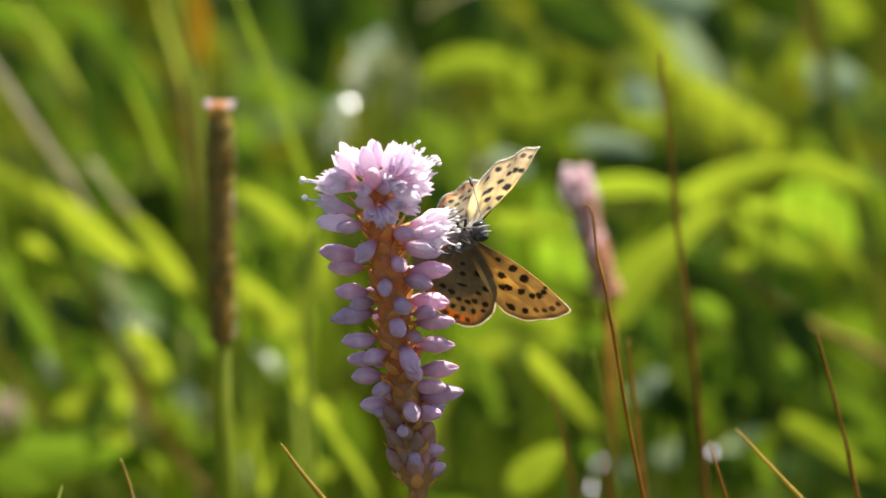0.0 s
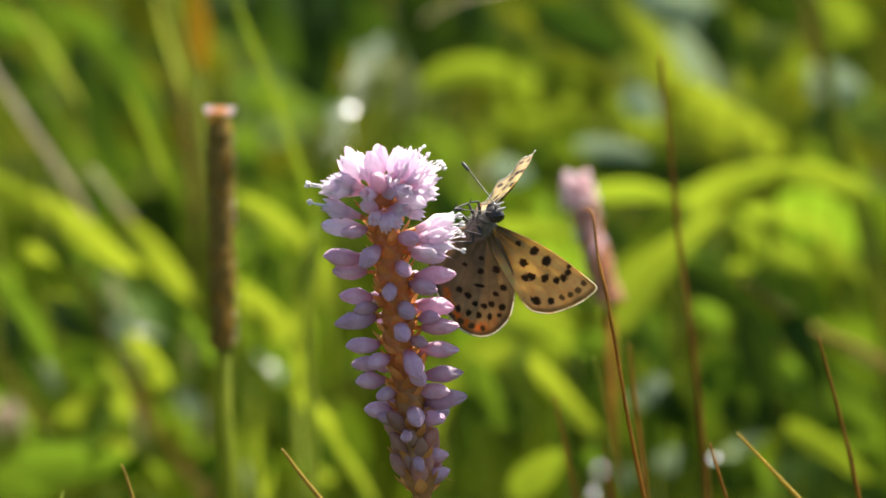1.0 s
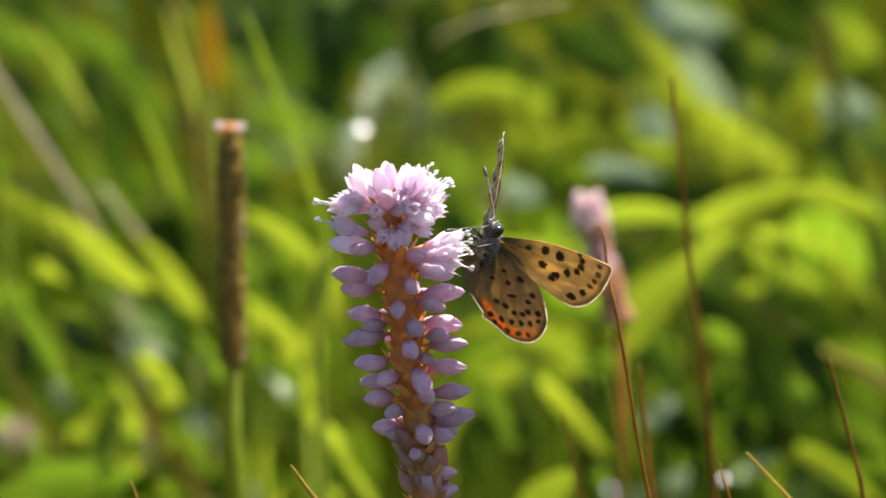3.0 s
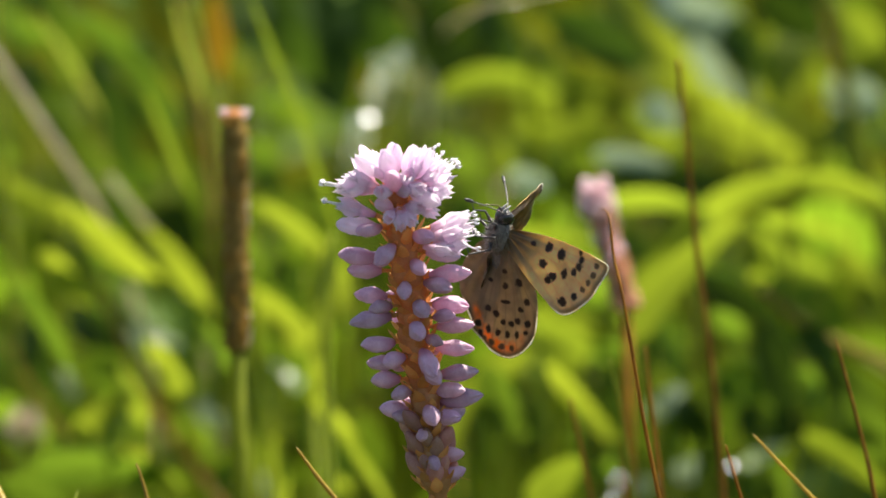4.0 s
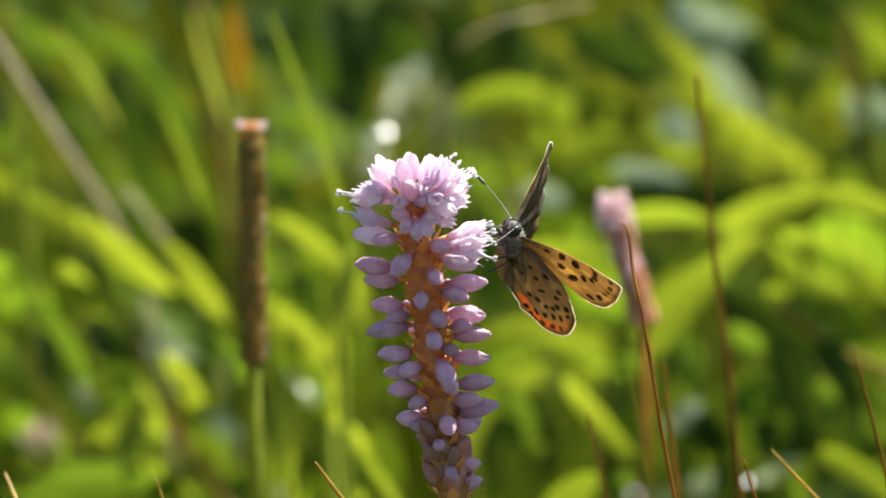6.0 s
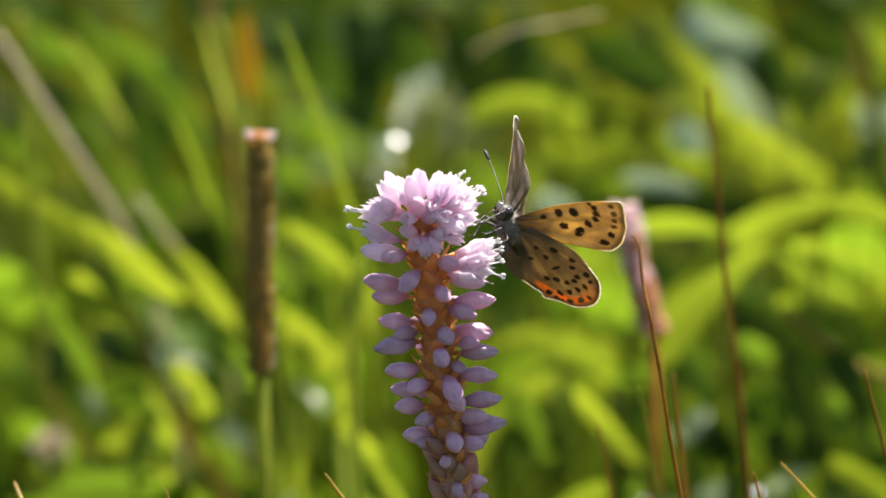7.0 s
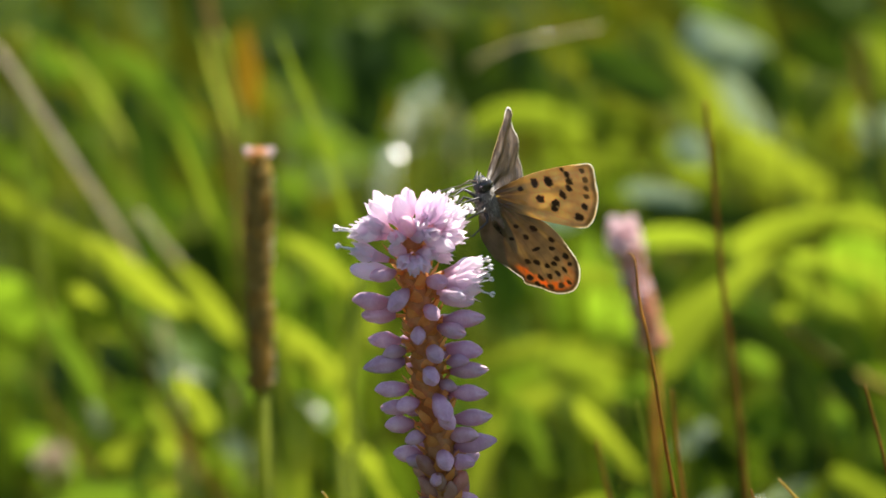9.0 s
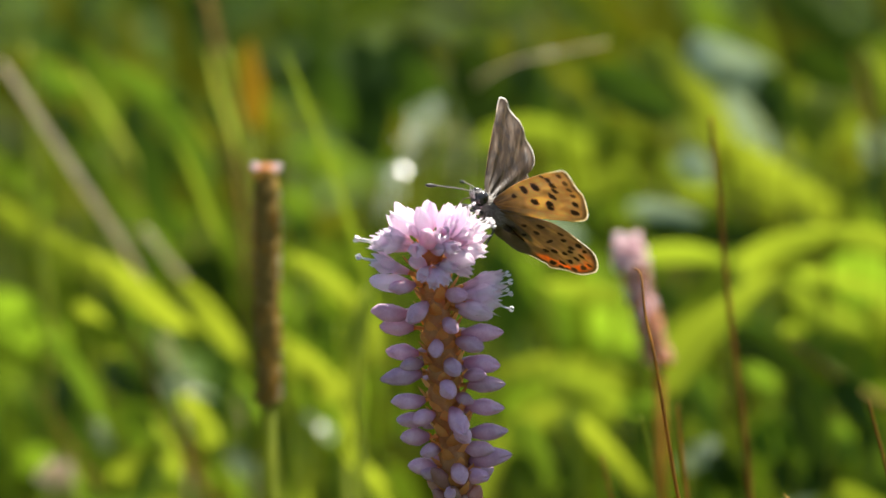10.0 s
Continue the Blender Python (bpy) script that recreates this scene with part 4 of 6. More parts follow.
plant("broad leaves coloured dark for deep shade", M_LEAF_SHADE, (0.0569, 0.8130), [
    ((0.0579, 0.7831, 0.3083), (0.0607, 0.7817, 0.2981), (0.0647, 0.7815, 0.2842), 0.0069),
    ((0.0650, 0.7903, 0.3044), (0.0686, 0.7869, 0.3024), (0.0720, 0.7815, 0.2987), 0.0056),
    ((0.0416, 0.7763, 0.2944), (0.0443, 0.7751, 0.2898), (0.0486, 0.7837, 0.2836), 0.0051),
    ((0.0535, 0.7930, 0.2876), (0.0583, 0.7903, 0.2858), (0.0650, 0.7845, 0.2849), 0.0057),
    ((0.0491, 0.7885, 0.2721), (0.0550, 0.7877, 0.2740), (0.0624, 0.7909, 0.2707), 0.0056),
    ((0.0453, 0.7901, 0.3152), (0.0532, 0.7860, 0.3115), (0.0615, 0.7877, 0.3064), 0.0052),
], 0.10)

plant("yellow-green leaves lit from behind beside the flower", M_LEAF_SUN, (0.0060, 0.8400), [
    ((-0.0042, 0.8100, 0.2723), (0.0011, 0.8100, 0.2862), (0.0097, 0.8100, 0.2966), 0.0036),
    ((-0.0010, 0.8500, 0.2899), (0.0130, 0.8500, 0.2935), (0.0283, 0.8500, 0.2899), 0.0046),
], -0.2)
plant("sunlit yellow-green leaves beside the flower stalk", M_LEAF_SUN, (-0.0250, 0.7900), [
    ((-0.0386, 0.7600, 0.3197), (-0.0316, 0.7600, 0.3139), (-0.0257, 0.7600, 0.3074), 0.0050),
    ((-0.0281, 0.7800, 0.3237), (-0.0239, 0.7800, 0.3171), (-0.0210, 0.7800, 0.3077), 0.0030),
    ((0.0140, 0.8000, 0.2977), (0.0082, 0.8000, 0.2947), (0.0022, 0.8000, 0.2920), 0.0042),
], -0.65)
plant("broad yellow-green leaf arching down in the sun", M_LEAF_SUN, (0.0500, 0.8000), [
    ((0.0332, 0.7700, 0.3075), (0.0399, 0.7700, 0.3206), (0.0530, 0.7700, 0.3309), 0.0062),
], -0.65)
plant("green leaves held flat, tilted a little from the sun", M_LEAF, (0.0150, 0.9300), [
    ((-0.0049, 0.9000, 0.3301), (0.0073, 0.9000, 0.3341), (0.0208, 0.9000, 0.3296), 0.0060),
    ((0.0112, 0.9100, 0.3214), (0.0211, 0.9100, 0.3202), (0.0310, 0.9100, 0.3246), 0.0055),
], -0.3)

# ---- stems and grasses, each from its tip down ----
grass_stem("dry_grass_stem", "reddish dry grass stem with a hooked pale tip", "grass stem", M_RED, [(0.0190, 0.5570, 0.3776), (0.0196, 0.5570, 0.3775), (0.0201, 0.5560, 0.3770), (0.0204, 0.5550, 0.3753), (0.0208, 0.5530, 0.3717), (0.0216, 0.5510, 0.3684), (0.0226, 0.5495, 0.3633), (0.0236, 0.5480, 0.3574), (0.0246, 0.5470, 0.3514), (0.0258, 0.5460, 0.3454), (0.0272, 0.5450, 0.3387)], 0.00007, 0.00030, "")
grass_stem("red_stem", "slender reddish-brown stem standing in the meadow", "stem", M_RED, [(0.0332, 0.6353, 0.3845), (0.0342, 0.6332, 0.3752), (0.0360, 0.6289, 0.3567), (0.0379, 0.6256, 0.3424), (0.0394, 0.6223, 0.3280), (0.0403, 0.6197, 0.3171)], 0.00030, 0.00050, "")
lone_tip = grass_stem("grass_tip", "thin reddish grass tip", "grass stem", M_RED, [(0.0518, 0.5674, 0.3573), (0.0538, 0.5658, 0.3501), (0.0560, 0.5638, 0.3417), (0.0577, 0.5621, 0.3341)], 0.00012, 0.00035, "grass tips")
grass_stem("grass_tip", "thin straw-coloured grass tip leaning over", "grass stem", M_TAN, [(0.0397, 0.5519, 0.3476), (0.0442, 0.5508, 0.3429), (0.0492, 0.5496, 0.3378)], 0.00012, 0.00031, "grass tips")
grass_stem("grass_tip", "thin red dry grass tip", "grass stem", M_RED, [(0.0359, 0.5496, 0.3468), (0.0371, 0.5487, 0.3428), (0.0385, 0.5477, 0.3383)], 0.00011, 0.00027, "grass tips")
grass_stem("grass_tip", "yellow-brown pointed grass tip", "grass stem", M_TAN, [(-0.0217, 0.5427, 0.3481), (-0.0192, 0.5420, 0.3447), (-0.0155, 0.5409, 0.3403)], 0.00011, 0.00038, "grass tips")
grass_stem("grass_tip", "thin orange grass tip", "grass stem", M_TAN, [(-0.0436, 0.5490, 0.3442), (-0.0426, 0.5484, 0.3413), (-0.0418, 0.5477, 0.3383)], 0.00011, 0.00031, "grass tips")
grass_stem("grass_tip", "slender brownish dry grass tip", "grass stem", M_RED, [(0.0164, 0.6091, 0.3378), (0.0182, 0.6072, 0.3296), (0.0199, 0.6053, 0.3213)], 0.00017, 0.00034, "grass tips")
grass_stem("grass_tip", "slim green-brown grass tip", "grass stem", M_STALK, [(0.0219, 0.6008, 0.3460), (0.0236, 0.5989, 0.3379), (0.0256, 0.5959, 0.3250)], 0.00017, 0.00033, "grass tips")
grass_stem("grass_tip", "orange dry grass tip", "grass stem", M_RED, [(0.0268, 0.5914, 0.3501), (0.0275, 0.5898, 0.3429), (0.0288, 0.5874, 0.3326)], 0.00016, 0.00037, "grass tips")
grass_stem("grass_tip", "yellow-green pointed grass tip", "grass stem", M_TAN, [(-0.0652, 0.5600, 0.3418), (-0.0635, 0.5570, 0.3390), (-0.0615, 0.5540, 0.3358)], 0.00012, 0.00050, "grass tips")
grass_stem("grass_tip", "short dark grass tip", "grass stem", M_STALK, [(-0.0526, 0.5600, 0.3372), (-0.0528, 0.5570, 0.3365), (-0.0528, 0.5540, 0.3351)], 0.00010, 0.00022, "grass tips")
plant("long green grass blade arching up through the meadow", M_LEAF, (-0.0150, 0.7500), [
    ((-0.0202, 0.7450, 0.3251), (-0.0282, 0.7450, 0.3513), (-0.0383, 0.7450, 0.3778), 0.0013),
], -0.2)
grass_stem("green_stem", "thin yellow-green stem beside the orange leaf", "stem", M_STEM, [(-0.0532, 0.8106, 0.3660), (-0.0512, 0.8084, 0.3564), (-0.0483, 0.8057, 0.3446), (-0.0464, 0.8025, 0.3306)], 0.00099, 0.00121, "")
grass_stem("green_stem", "yellowish stem at the edge of the grass", "stem", M_STEM, [(-0.0950, 0.8405, 0.3622), (-0.0939, 0.8364, 0.3444), (-0.0925, 0.8318, 0.3244), (-0.0905, 0.8288, 0.3111)], 0.00091, 0.00103, "")
grass_stem("green_stem", "pale green upright stem beside the flower", "stem", M_STEM, [(-0.0220, 0.7025, 0.3424), (-0.0231, 0.7009, 0.3353), (-0.0235, 0.6990, 0.3268), (-0.0231, 0.6970, 0.3184), (-0.0224, 0.6946, 0.3080)], 0.00048, 0.00072, "")
grass_stem("green_stem", "dark green upright stem", "stem", M_STALK, [(0.0721, 0.8106, 0.3660), (0.0754, 0.8062, 0.3467), (0.0798, 0.8017, 0.3274), (0.0842, 0.7970, 0.3071)], 0.00099, 0.00121, "")
grass_stem("dry_stalk", "pale dry stalk lying slantwise", "stalk", M_STRAW, [(-0.0954, 0.8000, 0.3653), (-0.0859, 0.8000, 0.3504), (-0.0785, 0.8000, 0.3388), (-0.0720, 0.8100, 0.3250), (-0.0697, 0.8400, 0.3081)], 0.00062, 0.00068, "")
grass_stem("dry_stalk", "thin pale dry stalk", "stalk", M_STRAW, [(-0.0700, 0.8200, 0.3286), (-0.0659, 0.8200, 0.3227), (-0.0614, 0.8300, 0.3139), (-0.0584, 0.8600, 0.2977)], 0.00048, 0.00055, "")
grass_stem("dry_stalk", "brown withered stalk leaning", "stalk", M_RED, [(-0.0740, 0.8600, 0.2879), (-0.0667, 0.8700, 0.2713), (-0.0603, 0.8800, 0.2587), (-0.0562, 0.9000, 0.2423)], 0.00052, 0.00063, "")
grass_stem("dry_stalk", "brown withered stalk among leaves", "stalk", M_STALK, [(0.0595, 0.8300, 0.3022), (0.0662, 0.8270, 0.2985), (0.0740, 0.8240, 0.2940), (0.0864, 0.8210, 0.2871)], 0.00125, 0.00125, "")
grass_stem("dry_stalk", "thin pale arching straw with a water drop", "stalk", M_STRAW, [(0.0216, 0.7912, 0.3708), (0.0103, 0.7907, 0.3686), (0.0018, 0.8099, 0.3630), (-0.0058, 0.9666, 0.3302), (-0.0111, 1.1783, 0.2694), (-0.0146, 1.2675, 0.2111)], 0.00018, 0.00034, "")
grass_stem("dry_stalk", "blurred brown stalk behind the grasses", "stalk", M_BROWN, [(-0.0626, 0.8924, 0.3647), (-0.0608, 0.8905, 0.3564), (-0.0584, 0.8884, 0.3470), (-0.0560, 0.8846, 0.3306)], 0.00121, 0.00121, "")

grass_stem("dry_stalk", "thin brown dead stalk slanting through the leaves", "stalk", M_BROWN, [(-0.0713, 0.8000, 0.3136), (-0.0655, 0.8000, 0.2978), (-0.0574, 0.8000, 0.2806), (-0.0465, 0.8000, 0.2657)], 0.00060, 0.00075, "")
grass_stem("green_stem", "dull green upright stem in the shade", "stem", M_STALK, [(-0.0408, 0.7600, 0.3173), (-0.0414, 0.7550, 0.3056), (-0.0400, 0.7500, 0.2940), (-0.0380, 0.7450, 0.2814)], 0.00060, 0.00080, "")
grass_stem("green_stem", "slim yellow-green stem behind the flower", "stem", M_STEM, [(-0.0298, 0.7800, 0.3182), (-0.0282, 0.7800, 0.3039), (-0.0274, 0.7700, 0.2887), (-0.0250, 0.7600, 0.2772)], 0.00050, 0.00070, "")
grass_stem("dry_stalk", "tan dead stalk bent sideways over the grass", "stalk", M_BROWN, [(0.0572, 0.7900, 0.3128), (0.0633, 0.7900, 0.3078), (0.0710, 0.7900, 0.3028), (0.0804, 0.7900, 0.2989)], 0.00075, 0.00080, "")

for label, points, width, material in (
        ("thin olive grass blade standing upright", [(-0.0498, 0.8400, 0.3346), (-0.0548, 0.8400, 0.3485), (-0.0582, 0.8400, 0.3618)], 0.0012, M_STEM),
        ("slender green grass blade leaning", [(-0.0498, 0.8000, 0.3181), (-0.0551, 0.8000, 0.3344), (-0.0614, 0.8000, 0.3505)], 0.0016, M_LEAF),
        ("thin olive grass blade leaning", [(-0.0750, 0.8600, 0.3337), (-0.0807, 0.8600, 0.3438), (-0.0881, 0.8600, 0.3551)], 0.0012, M_STEM),
        ("narrow green grass blade standing upright", [(-0.0382, 0.7800, 0.2714), (-0.0397, 0.7800, 0.2916), (-0.0371, 0.7800, 0.3088)], 0.0014, M_LEAF),
        ("green grass blade slanting beside the flower", [(-0.0125, 0.7400, 0.2829), (-0.0191, 0.7400, 0.2936), (-0.0265, 0.7400, 0.3041)], 0.0018, M_LEAF_SUN),
        ("narrow dull grass blade low in the meadow", [(-0.0753, 0.8000, 0.2771), (-0.0828, 0.8000, 0.2886), (-0.0908, 0.8000, 0.3022)], 0.0012, M_BROWN),
        ("thin brown grass blade at the meadow's back", [(0.0788, 0.8400, 0.3366), (0.0754, 0.8400, 0.3488), (0.0717, 0.8400, 0.3620)], 0.0012, M_BROWN)):
    plant(label, material, (points[0][0] + 0.01, points[0][1] + 0.02), [(*points, width)], -0.2)

# ---- other flowers ----
stub = withered_spike((-0.0350, 0.6481, 0.3732), (-0.0345, 0.6397, 0.3370), 0.0039)
small_bistort((0.0223, 0.7000, 0.3503), (0.0281, 0.6956, 0.3305), 0.0058)
white_flower((-0.0154, 0.8850, 0.3371), 0.0034)
white_flower((-0.0177, 0.8900, 0.3322), 0.0030)
white_flower((-0.0135, 0.8850, 0.3402), 0.0024)
white_flower((-0.0219, 0.8700, 0.3269), 0.0028)
white_flower((-0.0235, 0.8700, 0.3225), 0.0022)
pink_flower((0.0127, 1.0765, 0.2728), 0.0032)
pink_flower((0.1078, 1.0770, 0.2750), 0.0032)
pink_flower((0.0933, 0.9715, 0.2628), 0.0032)
pink_flower((-0.0871, 0.8100, 0.2796), 0.0034)
orange_leaf((-0.0482, 0.8268, 0.3471), (-0.0489, 0.8288, 0.3556), (-0.0495, 0.8309, 0.3649), 0.0052)

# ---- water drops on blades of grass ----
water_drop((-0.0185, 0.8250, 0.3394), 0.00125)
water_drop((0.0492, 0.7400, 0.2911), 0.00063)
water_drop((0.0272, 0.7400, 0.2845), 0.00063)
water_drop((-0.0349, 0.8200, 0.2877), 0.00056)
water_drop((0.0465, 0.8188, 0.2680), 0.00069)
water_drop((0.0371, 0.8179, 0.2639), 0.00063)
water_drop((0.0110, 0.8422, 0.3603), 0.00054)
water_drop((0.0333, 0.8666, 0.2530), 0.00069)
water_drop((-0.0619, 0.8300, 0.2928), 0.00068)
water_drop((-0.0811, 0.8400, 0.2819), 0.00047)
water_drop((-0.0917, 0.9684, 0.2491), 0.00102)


# ---- the bistort spike ----
SPIKE = V((-0.0032, 0.5286, 0.3447))       # where the spike's lowest florets sit
LEAN = -7.4                                # degrees, towards -x
MID = V((-0.0034, 0.5290, 0.3730))         # about here the spike sways
flower = new("bistort_flower")
tagged(flower, "pink bistort flower spike on a slender stalk, top florets open", "flower", "bistort flowers")
flower.matrix_basis = pose(*SPIKE, 0, LEAN, 0)


def sway(dx, dz, lean):
    """The spike's pose, shifted and leaned about its middle."""
    return Matrix.Translation(MID + V((dx, 0, dz))) @ pose(0, 0, 0, 0, lean, 0) @ Matrix.Translation(-MID) @ pose(*SPIKE, 0, LEAN, 0)


def bud_mesh(name, length, width, seed, split, skin=None):
    """A closed floret: pedicel, then an ovate bud of five folded tepals."""
    bm = bmesh.new()
    prof = []
    for i in range(13):
        t = math.sin(0.5 * math.pi * i / 12) ** 0.85
        w = math.sin(0.5 * math.pi * (0.2 + 0.8 * t / 0.48)) ** 0.8 if t < 0.48 else max(0.004, 1 - ((t - 0.48) / 0.52) ** 2.0) ** 0.68
        prof.append((t * length, 0.5 * width * w))
    lathe(bm, prof, 24, 5, 0.02, 0, 0.04)
    for v in bm.verts:
        k = noise.noise(v.co * 700 + V((seed, 0, 0)))
        a = math.atan2(v.co.y, v.co.x)
        v.co += V((v.co.x, v.co.y, 0)) * (0.06 * math.sin(math.pi * min(1, max(0, v.co.z / length))) * math.cos(5 * a + 260 * v.co.z + seed) + 0.05 * noise.noise(v.co * 2600))
        v.co += V((v.co.x, v.co.y, 0)) * 0.18 * k + V((1, 0.6, 0)) * (0.30 * MM * noise.noise(v.co * 330 + V((0, seed, 0))))
        if v.co.z > 0.8 * length and split:
            v.co *= 1 + 0.05 * math.sin(5 * math.atan2(v.co.y, v.co.x))
    tube(bm, [V((0, 0, -2.4 * MM)), V((0, 0, -1.2 * MM)), V((0, 0, 0.2 * MM))], [0.32 * MM, 0.28 * MM, 0.36 * MM], 6, 1)
    me = bpy.data.meshes.new(name)
    for f in bm.faces:
        f.smooth = True
    bm.to_mesh(me)
    bm.free()
    me.materials.append(skin or M_BUD)
    me.materials.append(M_BRACT)
    return me


def open_mesh(name, length, spread, seed):
    """An open floret: a short cup and five hollow tepals with rounded ends."""
    r = random.Random(seed)
    bm = bmesh.new()
    lathe(bm, [(0, 0.35 * MM), (0.25 * length, 0.62 * MM), (0.42 * length, 0.8 * MM)], 15, 5, 0.06)
    for k in range(5):
        a = 2 * math.pi * k / 5 + r.uniform(-0.12, 0.12)
        sp = spread * r.uniform(0.7, 1.25)
        out, side = V((math.cos(a), math.sin(a), 0)), V((-math.sin(a), math.cos(a), 0))
        rows = []
        for i in range(9):
            t = i / 8
            z = length * (0.28 + 0.72 * t * r.uniform(0.985, 1.0))
            rad = (0.6 + 1.7 * sp * t ** 1.25 - 0.35 * t ** 5) * MM
            w = 1.05 * MM * max(0.06, 1 - abs((t - 0.52) / 0.52) ** 2.2)
            row = []
            for s in (-1, -0.5, 0, 0.5, 1):
                row.append(bm.verts.new(out * (rad - 0.30 * MM * s * s) + side * (s * w) + V((0, 0, z - (0.12 + 0.75 * t ** 3) * MM * s * s + 0.10 * MM * noise.noise((s * 1.5, t * 3, seed + k))))))
            rows.append(row)
        for p, q in zip(rows, rows[1:]):
            for i in range(4):
                bm.faces.new((p[i], p[i + 1], q[i + 1], q[i]))
    tube(bm, [V((0, 0, -2.2 * MM)), V((0, 0, -1.0 * MM)), V((0, 0, 0.2 * MM))], [0.30 * MM, 0.27 * MM, 0.36 * MM], 6, 1)
    me = bpy.data.meshes.new(name)
    for f in bm.faces:
        f.smooth = True
    bm.to_mesh(me)
    bm.free()
    me.materials.append(M_PETAL)
    me.materials.append(M_BRACT)
    return me


def stamen_mesh():
    """A short white filament with a two-lobed anther across its end."""
    bm = bmesh.new()
    tube(bm, [V((0, 0, 0)), V((0.10 * MM, 0, 1.8 * MM)), V((-0.05 * MM, 0.05 * MM, 3.5 * MM))], [0.15 * MM, 0.12 * MM, 0.10 * MM], 6)
    for k in (-1, 1):
        tube(bm, [V((0.02, 0.03, 3.35)) * MM, V((0.16 * k, 0.05, 3.5)) * MM, V((0.24 * k, 0.1, 3.72)) * MM, V((0.18 * k, 0.1, 3.95)) * MM], [0.09 * MM, 0.17 * MM, 0.18 * MM, 0.07 * MM], 7)
    me = bpy.data.meshes.new("stamen")
    for f in bm.faces:
        f.smooth = True
    bm.to_mesh(me)
    bm.free()
    me.materials.append(M_ANTHER)
    return me


BUDS = [bud_mesh("floret", 5.2 * MM, 2.5 * MM, 1, False), bud_mesh("floret", 4.8 * MM, 2.45 * MM, 2, True), bud_mesh("floret", 5.6 * MM, 2.4 * MM, 3, True), bud_mesh("floret", 4.2 * MM, 2.4 * MM, 4, False)]
LIGHT_BUDS = [bud_mesh("floret", 5.0 * MM, 2.4 * MM, 8, True, M_PINK_BUD), bud_mesh("floret", 4.3 * MM, 2.1 * MM, 9, True, M_PINK_BUD)]
SPENT = [bud_mesh("floret", 3.6 * MM, 1.6 * MM, 21, False, M_SPENT), bud_mesh("floret", 3.0 * MM, 1.8 * MM, 22, False, M_SPENT)]
PARTED = [open_mesh("floret", 5.0 * MM, 0.34, 15)]
OPENS = [open_mesh("floret", 4.9 * MM, 0.8, 5), open_mesh("floret", 5.2 * MM, 0.6, 6), open_mesh("floret", 4.6 * MM, 0.95, 7)]
STAMEN = stamen_mesh()
rnd = random.Random(11)


def floret(h, az, up, kind=0, inner=3.3, size=1.0, stamens=0):
    """A floret at h mm up the spike, pointing out at az degrees (0: +x, 90: away, 180: -x) and up degrees upwards."""
    m = pose(0, 0, h * MM, 0, 0, az) @ pose(inner * MM, 0, 0, 0, 90 - up, 0) @ pose(0, 0, 0, 0, 0, rnd.uniform(0, 72))
    ob = shared("floret", (BUDS + OPENS + LIGHT_BUDS + PARTED + SPENT)[kind], flower, m @ Matrix.Scale(size * (0.86 if kind < 4 else 1.0) * rnd.uniform(0.92, 1.06), 4))
    for k in range(stamens):
        s = pose(0, 0, 2.2 * MM, rnd.uniform(-22, 22), rnd.uniform(-22, 22), rnd.uniform(0, 360))
        shared("stamen", STAMEN, ob, s)
    return ob


# the rachis and the bare stalk below it
bm = bmesh.new()
pts, rad = [], []
for i in range(46):
    h = -4 + 46.5 * i / 45
    pts.append(V((0.25 * MM * math.sin(h * 0.5), 0.25 * MM * math.cos(h * 0.7), h * MM)))
    rad.append((1.25 + 0.7 * min(1, max(0, (44 - h) / 12)) + 0.25 * math.sin(h * 2.3)) * MM * (0.6 if h < 2 else 1))
tube(bm, pts, rad, 14)
part("rachis", bm, M_RACHIS, flower, "orange-brown flower axis")
bm = bmesh.new()
tube(bm, [V((0, 0, -3 * MM)), V((0.6 * MM, 0, -40 * MM)), V((-4 * MM, 0, -150 * MM)), V((-30 * MM, 0, -350 * MM))], [0.75 * MM, 0.9 * MM, 1.1 * MM, 1.5 * MM], 10)
part("stalk", bm, M_STALK, flower, "slender green stalk")
# papery bracts
for i in range(150):
    h = 1.0 + 38 * i / 150
    az = i * 137.5
    bm = bmesh.new()
    d = V((math.cos(radians(az)), math.sin(radians(az)), 0))
    base = d * 1.3 * MM + V((0, 0, h * MM))
    ln = rnd.uniform(1.8, 3.2) * MM
    blade(bm, base, base + d * ln * 0.55 + V((0, 0, 0.3 * ln)), base + d * ln * 0.75 + V((0, 0, ln * 0.9)), 1.7 * MM, d * -0.6 + V((0, 0, 1)), 5, 2, 0.35, 0.1, i)
    part("bract", bm, M_BRACT, flower)

# a stray awn low on the spike
bm = bmesh.new()
tube(bm, [V((1.4, -0.6, 3.4)) * MM, V((3.0, -0.9, 3.3)) * MM, V((4.8, -1.2, 2.6)) * MM], [0.16 * MM, 0.11 * MM, 0.03 * MM], 6)
part("awn", bm, M_TAN, flower, "thin pale awn")

# closed florets down the sides and the front: height, heading, upward tilt, kind, distance from the axis, size
LEFT = [
    (37.4, 193, 14, 7, 3.1, 1.04), (37.6, 216, 2, 0, 3.0, 0.95), (33.5, 187, 11, 0, 3.7, 1.05), (31.6, 185, 9, 1, 3.2, 0.98), (28.1, 182, 11, 1, 2.9, 1.0), (26.9, 200, 4, 3, 2.6, 0.88),
    (25.6, 196, 0, 2, 2.9, 1.05), (22.1, 198, 5, 0, 2.9, 1.02), (20.2, 222, 0, 3, 2.3, 1.0), (19.3, 190, 8, 1, 2.7, 0.95), (17.1, 196, 9, 3, 2.8, 1.05),
    (15.6, 226, 4, 3, 2.2, 0.95), (12.8, 196, 16, 3, 2.3, 1.05), (11.5, 208, 28, 3, 1.9, 0.9),
]
